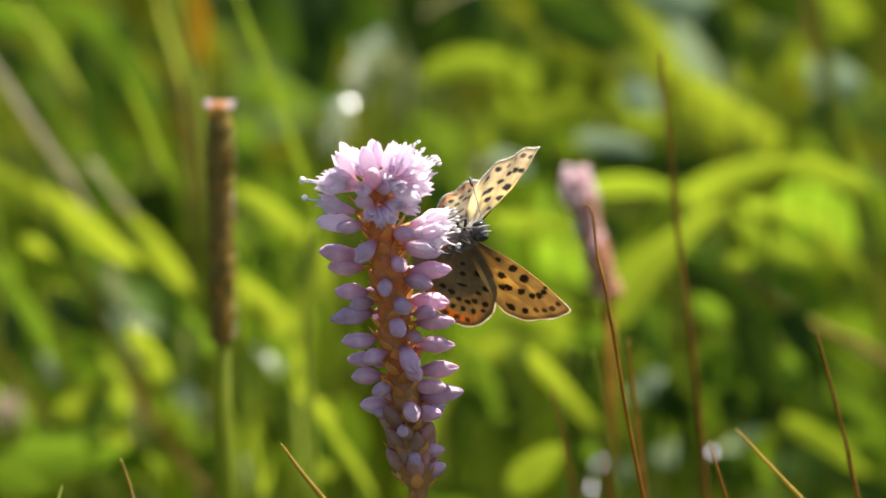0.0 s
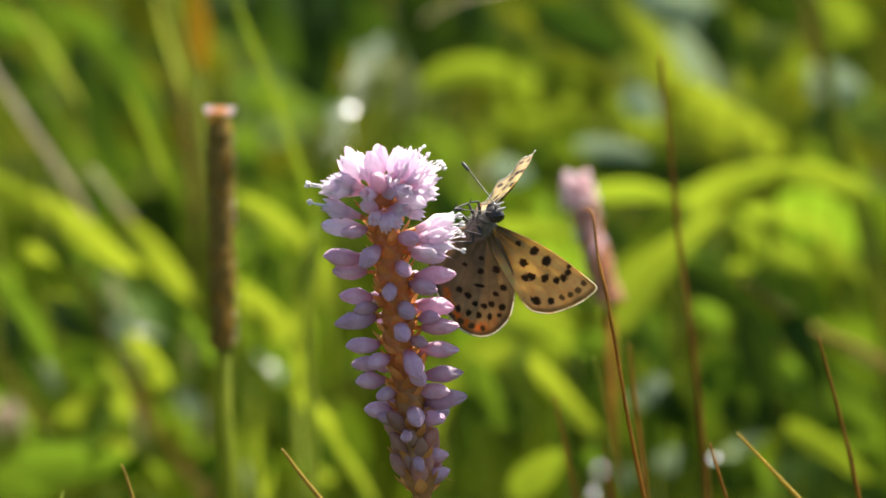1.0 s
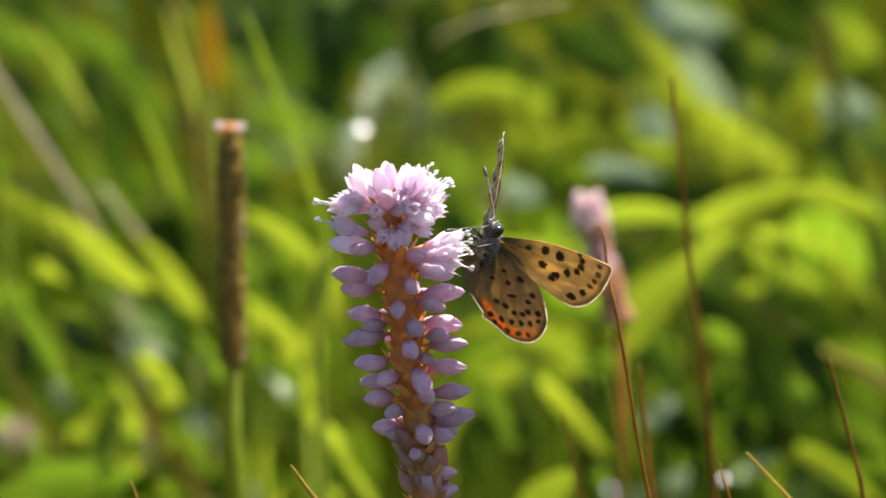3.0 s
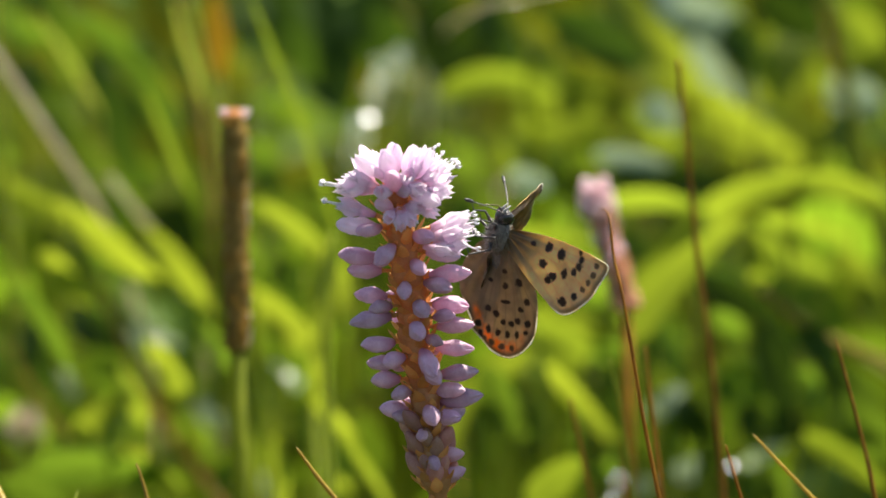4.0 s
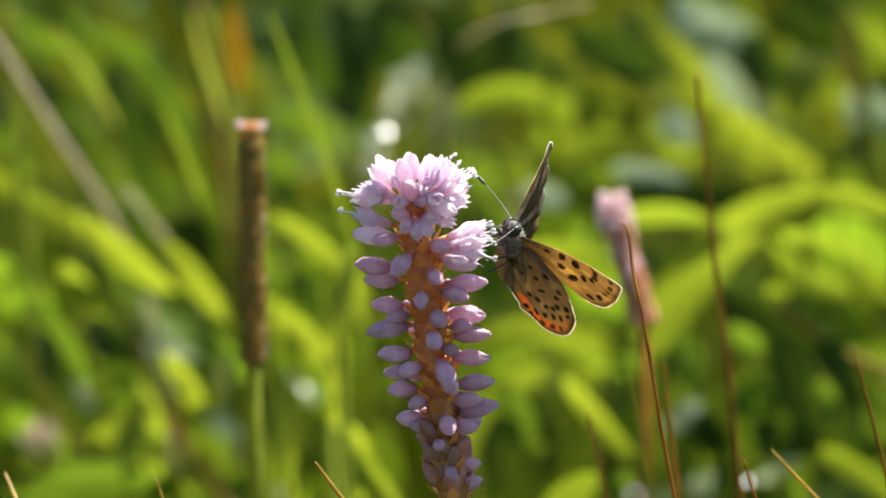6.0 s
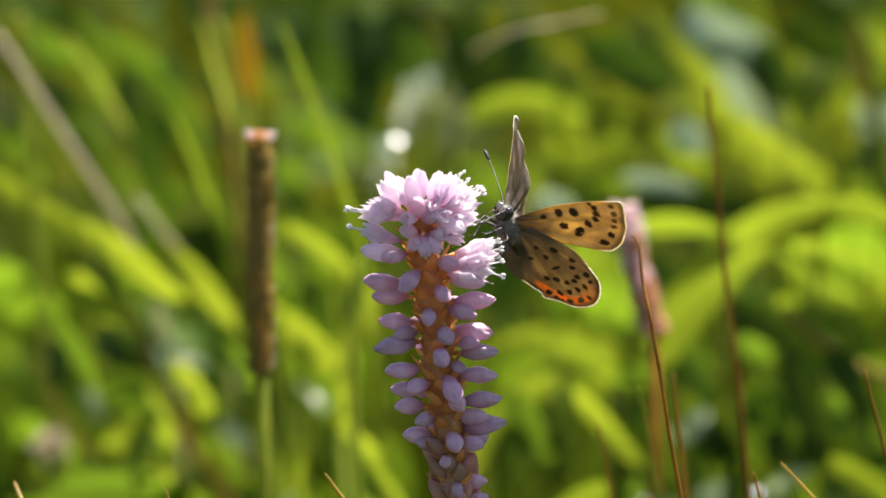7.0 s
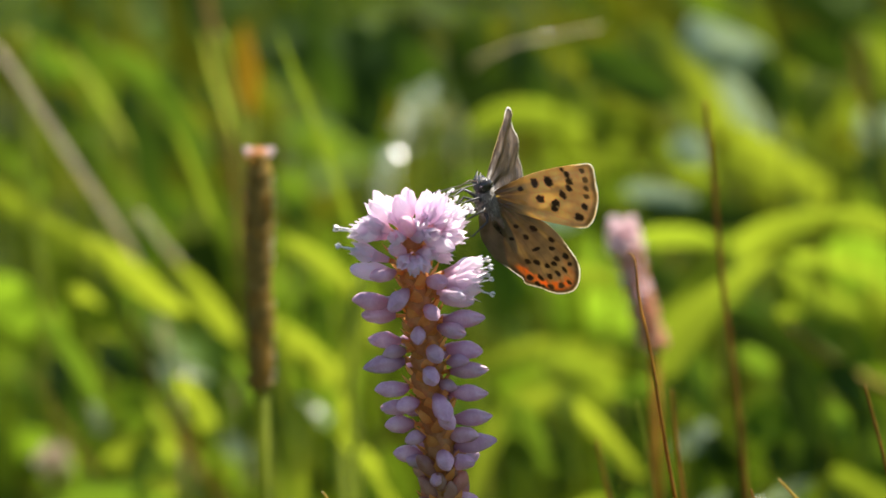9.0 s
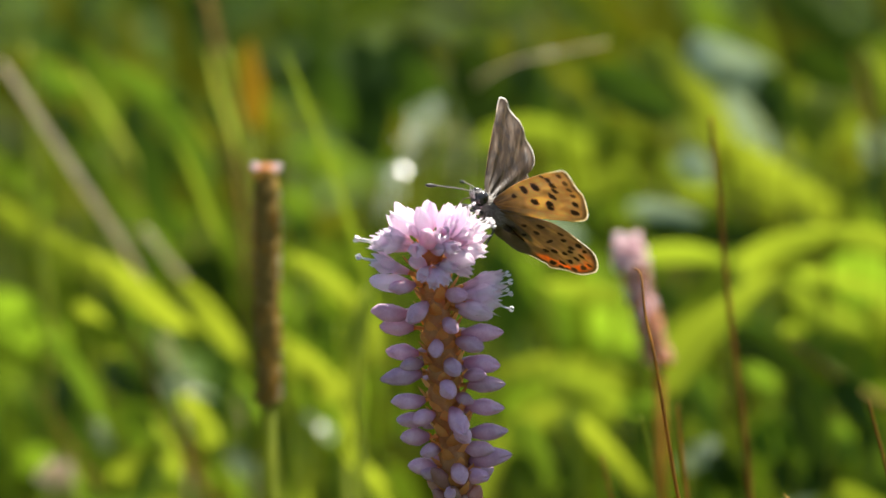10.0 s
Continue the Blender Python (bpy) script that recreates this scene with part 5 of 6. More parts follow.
RIGHT = [
    (30.3, 346, 0, 2, 3.0, 1.12), (29.6, 328, -12, 1, 2.5, 1.02), (26.4, 350, -8, 1, 2.8, 1.12), (24.9, 330, 5, 3, 3.2, 0.88), (23.5, 344, 0, 2, 3.0, 1.0),
    (20.6, 353, -7, 2, 2.4, 1.05), (16.9, 358, -1, 2, 2.3, 1.05), (15.2, 336, -3, 0, 1.5, 1.0), (13.3, 357, 2, 2, 2.0, 1.12), (11.5, 326, 2, 1, 1.2, 1.0),
    (6.1, 350, 2, 3, 1.0, 0.98), (3.0, 352, 18, 3, 0.8, 1.0),
]
FRONT = [
    (35.0, 252, -8, 1, 2.2, 0.98), (32.6, 276, -9, 3, 2.2, 0.95), (29.9, 243, -10, 3, 2.0, 0.9), (27.2, 270, -7, 3, 2.2, 1.05), (24.5, 258, -6, 3, 2.2, 1.05),
    (20.7, 304, -20, 1, 1.6, 1.08), (18.4, 276, -13, 3, 2.2, 0.95), (13.3, 262, -13, 3, 1.9, 1.05), (6.5, 258, -14, 3, 1.0, 0.75), (22.3, 306, -8, 3, 1.4, 0.78),
    (9.8, 236, 10, 3, 1.3, 0.8),
]
for row in LEFT + RIGHT:
    floret(*row)
for h, az, up, kind, inner, size in FRONT:
    floret(h, az + (20 if kind == 3 else -14), up - 10, kind, inner, size * 1.06)
for i in range(16):                                    # those turned away
    floret(7 + 29 * i / 16, 90 + 46 * math.sin(i * 2.4) + rnd.uniform(-12, 12), rnd.uniform(-4, 12), i % 4, 1.6 + 1.0 * min(1, i / 6))
for i in range(22):                                    # withered ones pressed against the foot of the spike
    floret(1.6 + 9.5 * i / 22, i * 137.5, rnd.uniform(48, 64), 10 + i % 2, 0.6 + 0.9 * i / 22, rnd.uniform(1.0, 1.3))

# the open crown: height, heading, upward tilt, kind, distance from the axis, size, stamens
CROWN_TOP = [
    (43.8, 264, 57, 7, 2.4, 1.08, 0), (43.8, 312, 56, 7, 2.3, 1.05, 0), (42.5, 270, 34, 0, 2.3, 1.12, 0), (44.4, 225, 44, 7, 2.8, 0.9, 0), (43.2, 196, 62, 9, 2.7, 0.9, 0),
    (44.6, 282, 60, 8, 2.0, 1.0, 0), (44.2, 160, 62, 8, 2.2, 0.95, 0), (43.6, 318, 50, 7, 3.6, 1.0, 0), (43.2, 307, 50, 9, 3.4, 0.9, 0), (43.6, 88, 60, 8, 1.2, 1.0, 0),
    (43.0, 20, 52, 9, 2.6, 0.95, 1), (42.6, 120, 46, 9, 2.2, 0.95, 0), (42.4, 60, 44, 9, 2.4, 1.0, 0), (43.0, 246, 50, 9, 1.8, 0.9, 0),
]
CROWN_SIDE = [
    (42.5, 211, 18, 5, 2.6, 1.0, 0), (43.0, 219, 32, 9, 3.0, 0.95, 0), (43.0, 333, 33, 9, 3.2, 1.0, 1), (42.2, 349, 21, 5, 2.6, 1.04, 3), (41.6, 3, 4, 4, 2.6, 0.98, 0),
    (41.5, 334, -2, 9, 2.7, 1.0, 0), (41.5, 316, -13, 7, 2.9, 1.0, 0), (42.4, 302, 2, 9, 2.6, 0.9, 0), (42.2, 12, 40, 5, 2.8, 0.95, 3), (42.0, 172, 22, 9, 2.2, 0.95, 0),
    (42.8, 324, 26, 9, 3.4, 0.9, 0), (41.8, 40, 20, 9, 2.4, 1.0, 1), (41.8, 140, 20, 9, 2.4, 0.95, 0),
]
CROWN_BELOW = [
    (39.9, 237, 22, 8, 1.5, 0.82, 0), (39.5, 254, -8, 9, 1.3, 0.80, 0), (39.8, 273, -31, 9, 1.9, 0.88, 0), (39.8, 302, 3, 9, 1.9, 0.88, 0), (39.7, 289, -23, 9, 2.0, 0.88, 0),
    (39.2, 96, 4, 9, 2.4, 0.95, 0), (40.2, 330, -24, 9, 1.8, 0.85, 0), (41.9, 252, 14, 9, 1.9, 0.9, 0), (42.6, 292, 30, 9, 2.2, 0.95, 0), (42.0, 290, 8, 8, 1.9, 0.9, 0),
]
# the lower open cluster on which the butterfly feeds
CLUSTER = [
    (35.8, 354, 12, 5, 3.7, 1.05, 2), (35.1, 346, 8, 9, 3.3, 1.05, 0), (34.3, 352, -3, 6, 3.9, 1.0, 2), (34.2, 334, -8, 9, 2.9, 0.98, 0), (36.0, 312, -2, 1, 2.2, 0.95, 0),
    (36.2, 12, 7, 9, 3.8, 1.0, 1), (34.6, 14, 0, 5, 3.6, 1.0, 1), (33.4, 346, -12, 8, 3.0, 1.0, 0),
]
for row in CROWN_TOP + CROWN_SIDE + CROWN_BELOW + CLUSTER:
    floret(*row)
for h, az, up, kind, inner in ((42.0, 190, 16, 9, 2.4), (39.0, 190, 27, 9, 3.1)):
    ob = floret(h, az, up, kind, inner, 1.08)
    for a, b in ((4, 6), (10, -6)):
        shared("stamen", STAMEN, ob, pose(0, 0, 2.8 * MM, a, b, a * 20))


# ---- the butterfly ----
butterfly = new("butterfly")
tagged(butterfly, "small copper-coloured butterfly with black-spotted tan wings feeding on the flower", "butterfly")


def closed_curve(points, n):
    """n points, evenly spread, on a smooth closed curve through points."""
    k, fine = len(points), []
    for i in range(k):
        p, a, b, q = (V((*points[(i + j) % k], 0)) for j in (-1, 0, 1, 2))
        for s in range(24):
            t = s / 24
            fine.append(0.5 * ((2 * a) + (b - p) * t + (2 * p - 5 * a + 4 * b - q) * t * t + (3 * a - p - 3 * b + q) * t ** 3))
    length = [0]
    for a, b in zip(fine, fine[1:] + fine[:1]):
        length.append(length[-1] + (b - a).length)
    out, j = [], 0
    for i in range(n):
        s = length[-1] * i / n
        while length[j + 1] < s:
            j += 1
        t = (s - length[j]) / max(1e-9, length[j + 1] - length[j])
        out.append(fine[j].lerp(fine[(j + 1) % len(fine)], t))
    return out


def smooth(a, b, x):
    t = min(1, max(0, (x - a) / (b - a)))
    return t * t * (3 - 2 * t)


def wing(name, label, outline, centre, spots, band, veins, mirror, under, margin, soft=11.7):
    """A scaled wing in mm: u along it, v rearwards; two skins on a thin membrane, with spots, band, fringe and veins as a vertex pattern."""
    na, nr = 200, 64
    rim = closed_curve(outline, na)
    c = V((*centre, 0))
    co, pat, reach = [], [], []
    for j in range(nr + 1):
        for a in range(na):
            e = rim[a]
            t = j / nr
            q = c.lerp(e, t)
            x, y = q.x, q.y
            # ragged fringe
            if j == nr:
                q = c.lerp(e, 1 + 0.012 * noise.noise((a * 0.9, 3.1, 0)))
            wob = 0.42 * noise.noise((x * 2.1, y * 2.1, 5.0))
            s = 0.0
            for sx, sy, sr, ex in spots:
                d = math.hypot((x - sx) / ex, (y - sy) * ex)
                s = max(s, (1 - smooth(sr * (0.80 + wob), sr * (1.42 + wob), d)) * (1.0 if sx < soft else 0.85))
            gap = (1 - t) * (e - c).length
            far = 0.62 * smooth(1.5, 8.0, math.hypot(x, y)) + 0.38 * smooth(7, 14, math.hypot(x, y))
            if band:                                   # the hairy inner part along the body
                far *= 1 - 0.65 * smooth(2.2, 5.2, y) * (1 - smooth(9.0, 11.5, x))
            outer = smooth(margin[0], margin[1], x * margin[2] + y * margin[3])
            b = 0.0
            if band:
                inn, wid, lo = band
                b = smooth(inn - 0.35, inn + 0.25, gap) * (1 - smooth(inn + wid - 0.3, inn + wid + 0.45, gap + 1.2 * wob)) * smooth(lo - 0.8, lo + 0.8, y) * smooth(8.2, 9.6, x) * (0.6 + 0.4 * smooth(-0.25, 0.2, noise.noise((x * 0.9, y * 0.9, 8.0)))) * (0.35 + 0.65 * smooth(-3.0, 2.5, y)) * (1 - smooth(4.8, 5.6, y))
            f = (1 - smooth(0.08, 0.30, gap)) * outer * max(0, 0.80 + 0.25 * math.sin(a * 1.9) + 0.9 * noise.noise((a * 0.23, 7.7, 0)))
            rimdark = (1 - smooth(0.35, 1.15, gap)) * outer * 0.70
            v = 0.0
            for x0, y0, x1, y1 in veins:
                dx, dy = x1 - x0, y1 - y0
                k = min(1, max(0, ((x - x0) * dx + (y - y0) * dy) / (dx * dx + dy * dy)))
                v = max(v, 1 - smooth(0.04, 0.16, math.hypot(x - x0 - k * dx, y - y0 - k * dy)))
            pat.append((max(s, rimdark * (1 - f)), b * (1 - s), f, 0.3 * v))
            reach.append(far)
            z = (0.28 * noise.noise((x * 0.28, y * 0.75, 2.2)) * smooth(0.2, 1, t) if mirror else 0.0) + 0.35 * math.sin(x * 0.22) + (0.19 if mirror else 0.11) * math.sin(7.5 * math.atan2(y + 0.6, x + 1.5) * 3.1) * smooth(0.15, 0.8, t)
            co.append((-q.y, q.x, z))
    n = len(co)
    sign = -1 if mirror else 1
    verts = [(x * MM, sign * y * MM, (z - 0.025) * MM) for x, y, z in co] + [(x * MM, sign * y * MM, (z + 0.025) * MM) for x, y, z in co]
    faces, slots = [], []
    for layer in (0, 1):
        for j in range(nr):
            for a in range(na):
                q = [j * na + a, j * na + (a + 1) % na, (j + 1) * na + (a + 1) % na, (j + 1) * na + a]
                q = [k + layer * n for k in q]
                faces.append(q if (layer == 0) != mirror else q[::-1])
                slots.append(layer)
    last = nr * na
    for a in range(na):
        q = [last + a, last + (a + 1) % na, last + (a + 1) % na + n, last + a + n]
        faces.append(q if not mirror else q[::-1])
        slots.append(0)
    me = bpy.data.meshes.new(name)
    me.from_pydata(verts, [], faces)
    me.materials.append(under)
    me.materials.append(M_UPPER)
    me.polygons.foreach_set("material_index", slots)
    me.polygons.foreach_set("use_smooth", [True] * len(faces))
    ca = me.color_attributes.new("pattern", "FLOAT_COLOR", "POINT")
    ca.data.foreach_set("color", [v for p in pat + pat for v in p])
    fa = me.attributes.new("reach", "FLOAT", "POINT")
    fa.data.foreach_set("value", reach + reach)
    ob = new(name, me)
    ob.parent = butterfly
    return tagged(ob, label)


FORE = [(0, -0.4), (3, -0.95), (7, -1.15), (11, -0.85), (14.3, -0.35), (15.7, 0.1), (15.4, 1.9), (14.2, 4.6), (12.4, 6.9), (10.5, 8.1), (8.9, 7.9), (7, 6.8), (4, 5.0), (1.2, 3.0), (-0.3, 1.2)]
HIND = [(-0.3, -1.4), (2.4, -3.3), (5.6, -4.3), (9, -4.6), (12, -4.0), (14.3, -2.3), (15.4, 0), (15.0, 2.0), (13.7, 3.8), (12.5, 5.2), (11.6, 5.9), (10.8, 5.7), (8.8, 6.7), (5.4, 7.3), (2, 5.7), (-0.5, 2.9)]
FORE_SPOTS = [(3.9, 0.35, 0.36, 1.1), (6.2, 0.2, 0.55, 0.9), (8.2, 0.6, 0.62, 0.85), (5.8, 2.5, 0.55, 1.0), (7.6, 3.7, 0.55, 1.1), (7.0, 4.3, 0.5, 1.0), (9.3, 2.9, 0.5, 0.9), (10.7, 2.3, 0.45, 0.9),
              (11.3, 1.4, 0.5, 0.9), (11.4, 0.45, 0.42, 0.9), (11.1, -0.35, 0.32, 0.9), (13.9, 0.6, 0.34, 1.0), (13.7, 1.8, 0.38, 1.0), (13.2, 3.0, 0.38, 1.0), (12.5, 4.1, 0.36, 1.0), (11.5, 5.3, 0.42, 1.0), (9.8, 6.5, 0.62, 1.1)]
HIND_SPOTS = [(5.0, -1.9, 0.5, 1.0), (7.4, -3.0, 0.48, 1.0), (5.6, 0.2, 0.4, 1.0), (3.6, 0.2, 0.32, 1.0), (5.0, 2.4, 0.3, 1.0), (7.8, 0.3, 0.42, 0.6), (9.0, 3.0, 0.42, 1.0), (9.6, 1.7, 0.45, 0.9), (10.6, 0.7, 0.36, 1.0),
              (10.7, -0.5, 0.42, 0.9), (10.2, -1.5, 0.42, 0.9), (8.6, -2.0, 0.36, 1.0), (10.4, -3.0, 0.45, 1.0), (11.2, 4.6, 0.45, 1.0), (11.8, 3.0, 0.42, 1.2), (12.1, 1.5, 0.42, 1.2), (12.2, 0.1, 0.40, 1.2), (12.0, -1.4, 0.38, 1.2), (11.6, -2.7, 0.3, 1.0),
              (13.5, 2.5, 0.42, 1.0), (14.0, 1.0, 0.42, 1.0), (14.0, -0.6, 0.38, 1.0), (12.6, 4.3, 0.45, 1.0), (13.1, 3.6, 0.32, 1.0)]
FORE_VEINS = [(0, 0, 15.3, 0.3), (8.4, 0.6, 14.6, 2.6), (8.4, 1.2, 13.6, 4.6), (7.6, 2.0, 12.4, 6.2), (5.0, 1.9, 11.0, 7.6), (0, 0.3, 9.6, 7.7), (0, 0.2, 8.0, 2.0), (8.0, 2.0, 8.6, 0.2)]
HIND_VEINS = [(0, 0, 8, -3.9), (5.5, -1.8, 12.6, -3.2), (6.2, -1.0, 14.6, -1.4), (6.4, 0.2, 15.0, 0.6), (5.8, 1.0, 14.2, 2.6), (0, 0.4, 12.6, 4.2), (0, 0.8, 10.2, 4.6), (0, 0, 6.2, -1.0)]
forewing_left = wing("forewing", "tan-orange forewing with black spots and a pale fringe", FORE, (8.2, 2.6), FORE_SPOTS, None, FORE_VEINS, False, M_FORE_UNDER, (9.5, 12, 0.8, 0.45))
forewing_right = wing("forewing", "forewing with brown upper side and spotted underside", FORE, (8.2, 2.6), FORE_SPOTS, None, FORE_VEINS, True, M_FORE_UNDER, (9.5, 12, 0.8, 0.45))
hindwing_left = wing("hindwing", "greyish hindwing with black spots and an orange band", HIND, (8.0, 0.3), HIND_SPOTS, (0.62, 1.35, -2.6), HIND_VEINS, False, M_HIND_UNDER, (7.5, 9.5, 1.0, 0.0), 13.0)
hindwing_right = wing("hindwing", "greyish hindwing with black spots and an orange band", HIND, (8.0, 0.3), HIND_SPOTS, (0.62, 1.35, -2.6), HIND_VEINS, True, M_HIND_UNDER, (7.5, 9.5, 1.0, 0.0), 13.0)


def fore_left(flap, sweep, twist):
    return pose(0.0016, 0.0010, 0.0009, flap) @ pose(0, 0, 0, 0, -twist) @ pose(0, 0, 0, 0, 0, -sweep)


def hind_left(flap, sweep, twist):
    return pose(-0.0003, 0.0010, 0.0008, flap) @ pose(0, 0, 0, 0, -twist) @ pose(0, 0, 0, 0, 0, -sweep)


def fore_right(flap, sweep, twist):
    return pose(0.0016, -0.0010, 0.0009, -flap) @ pose(0, 0, 0, 0, -twist) @ pose(0, 0, 0, 0, 0, sweep)


def hind_right(flap, sweep, twist):
    return pose(-0.0003, -0.0010, 0.0008, -flap) @ pose(0, 0, 0, 0, -twist) @ pose(0, 0, 0, 0, 0, sweep)


def feeler(side, turn, lift):
    """An antenna on the head, turned sideways and lifted, in degrees."""
    return pose(0.0037, 0.00035 * side, 0.0006, 0, -lift, turn)


def ball(bm, c, r, seg=16, rings=10, slot=0):
    got = bmesh.ops.create_uvsphere(bm, u_segments=seg, v_segments=rings, radius=1)["verts"]
    for v in got:
        v.co = V((c[0] + v.co.x * r[0], c[1] + v.co.y * r[1], c[2] + v.co.z * r[2])) * MM
    for f in {f for v in got for f in v.link_faces}:
        f.material_index = slot


def hairs(bm, c, r, n, length, seed, slot=0):
    """Short tapering hairs standing out of an egg-shaped body."""
    q = random.Random(seed)
    for _ in range(n):
        d = V((q.gauss(0, 1), q.gauss(0, 1), q.gauss(0, 1))).normalized()
        p = V((c[0] + d.x * r[0], c[1] + d.y * r[1], c[2] + d.z * r[2])) * MM
        w = (d + V((-0.5, 0, 0)) + V((q.gauss(0, 0.25), q.gauss(0, 0.25), q.gauss(0, 0.25)))).normalized()
        s = w.orthogonal().normalized() * 0.035 * MM
        t = w.cross(s)
        tip = bm.verts.new(p + w * length * MM * q.uniform(0.5, 1.1))
        ring = [bm.verts.new(p + s), bm.verts.new(p - s * 0.5 + t * 0.87), bm.verts.new(p - s * 0.5 - t * 0.87)]
        for k in range(3):
            bm.faces.new((ring[k], ring[(k + 1) % 3], tip)).material_index = slot


bm = bmesh.new()
ball(bm, (0.6, 0, 0), (2.5, 1.45, 1.55), 20, 14)
for v in bm.verts:
    v.co *= 1 + 0.06 * noise.noise(v.co * 1500)
thorax = part("thorax", bm, M_FUR, butterfly, "furry grey thorax")
bm = bmesh.new()
hairs(bm, (0.6, 0, 0), (2.4, 1.4, 1.5), 700, 0.9, 3)
part("fur", bm, M_HAIR, thorax, "pale grey hairs")
bm = bmesh.new()
prof = [(-1.0, 0.9), (0.3, 1.0), (1.6, 1.1), (2.8, 1.05), (4.0, 0.9), (5.2, 0.6), (5.9, 0.25)]
lathe(bm, [(z * MM, r * MM * (1 + 0.03 * (i % 2))) for i, (z, r) in enumerate(prof)], 16)
for v in bm.verts:
    v.co = V((-v.co.z - 1.2 * MM, v.co.x * 0.8, v.co.y + 0.9 * MM + 0.30 * v.co.z))
abdomen = part("abdomen", bm, M_FUR, butterfly, "slim grey-brown abdomen")
bm = bmesh.new()
ball(bm, (3.3, 0, 0), (1.15, 1.15, 1.15), 16, 12)
head = part("head", bm, M_LIMB, butterfly, "small dark furry head")
bm = bmesh.new()
hairs(bm, (3.3, 0, 0.1), (0.95, 0.9, 0.95), 200, 0.55, 5)
part("fur", bm, M_HAIR, head, "pale hairs")
antennae = []
for s in (1, -1):
    bm = bmesh.new()
    ball(bm, (3.5, 0.80 * s, 0.12), (0.92, 0.58, 1.0), 16, 12)
    part("eye", bm, M_EYE, head, "glossy black eye")
    bm = bmesh.new()
    a, b, c = V((0, 0, 0)), V((3.4, 0, 0.35)) * MM, V((6.9, 0, 0)) * MM
    n = 20
    for i in range(n):
        p, q = bez(a, b, c, i / n), bez(a, b, c, (i + 0.62) / n)
        tube(bm, [p, q], [0.085 * MM, 0.075 * MM], 6, 0)
        tube(bm, [q, bez(a, b, c, (i + 1) / n)], [0.072 * MM, 0.085 * MM], 6, 1)
    tube(bm, [c, c + V((0.5, 0, -0.05)) * MM, c + V((1.3, 0, -0.12)) * MM, c + V((1.75, 0, -0.16)) * MM], [0.1 * MM, 0.23 * MM, 0.25 * MM, 0.08 * MM], 8, 0)
    antennae.append(part("antenna", bm, [M_LIMB, M_CLUB], head, "black and white banded antenna with a dark club"))
    bm = bmesh.new()
    tube(bm, [V((3.8, 0.3 * s, -0.5)) * MM, V((4.5, 0.35 * s, -0.35)) * MM, V((5.3, 0.4 * s, 0.25)) * MM], [0.22 * MM, 0.22 * MM, 0.06 * MM], 7)
    part("palp", bm, M_HAIR, head)
    for x0, fx, fy, fz in ((1.9, 3.4, 1.5, -3.9), (0.9, 1.2, 2.2, -4.4), (-0.2, -1.6, 2.0, -4.3)):
        bm = bmesh.new()
        hip, knee, foot = V((x0, 0.6 * s, -1.1)) * MM, V(((x0 + fx) / 2 + 0.5, fy * s * 1.15, -1.9)) * MM, V((fx, fy * s * 0.8, fz)) * MM
        toe = foot + V((0.9, 0.1 * s, -0.5)) * MM
        tube(bm, [hip, hip.lerp(knee, 0.5) + V((0, 0, 0.1)) * MM, knee, knee.lerp(foot, 0.5), foot, toe], [0.26 * MM, 0.22 * MM, 0.15 * MM, 0.13 * MM, 0.10 * MM, 0.05 * MM], 7)
        part("leg", bm, M_LIMB, butterfly, "thin dark leg")
bm = bmesh.new()
tube(bm, [V((4.1, 0, -0.4)) * MM, V((5.0, 0, -1.4)) * MM, V((5.0, 0, -3.0)) * MM, V((4.6, 0, -4.2)) * MM], [0.11 * MM, 0.09 * MM, 0.08 * MM, 0.05 * MM], 6)
part("proboscis", bm, M_PROBOSCIS, head, "thin brown proboscis")


# ---- what moves ----
def nudge(home, dx, dz):
    return pose(home.x + dx, home.y, home.z + dz)


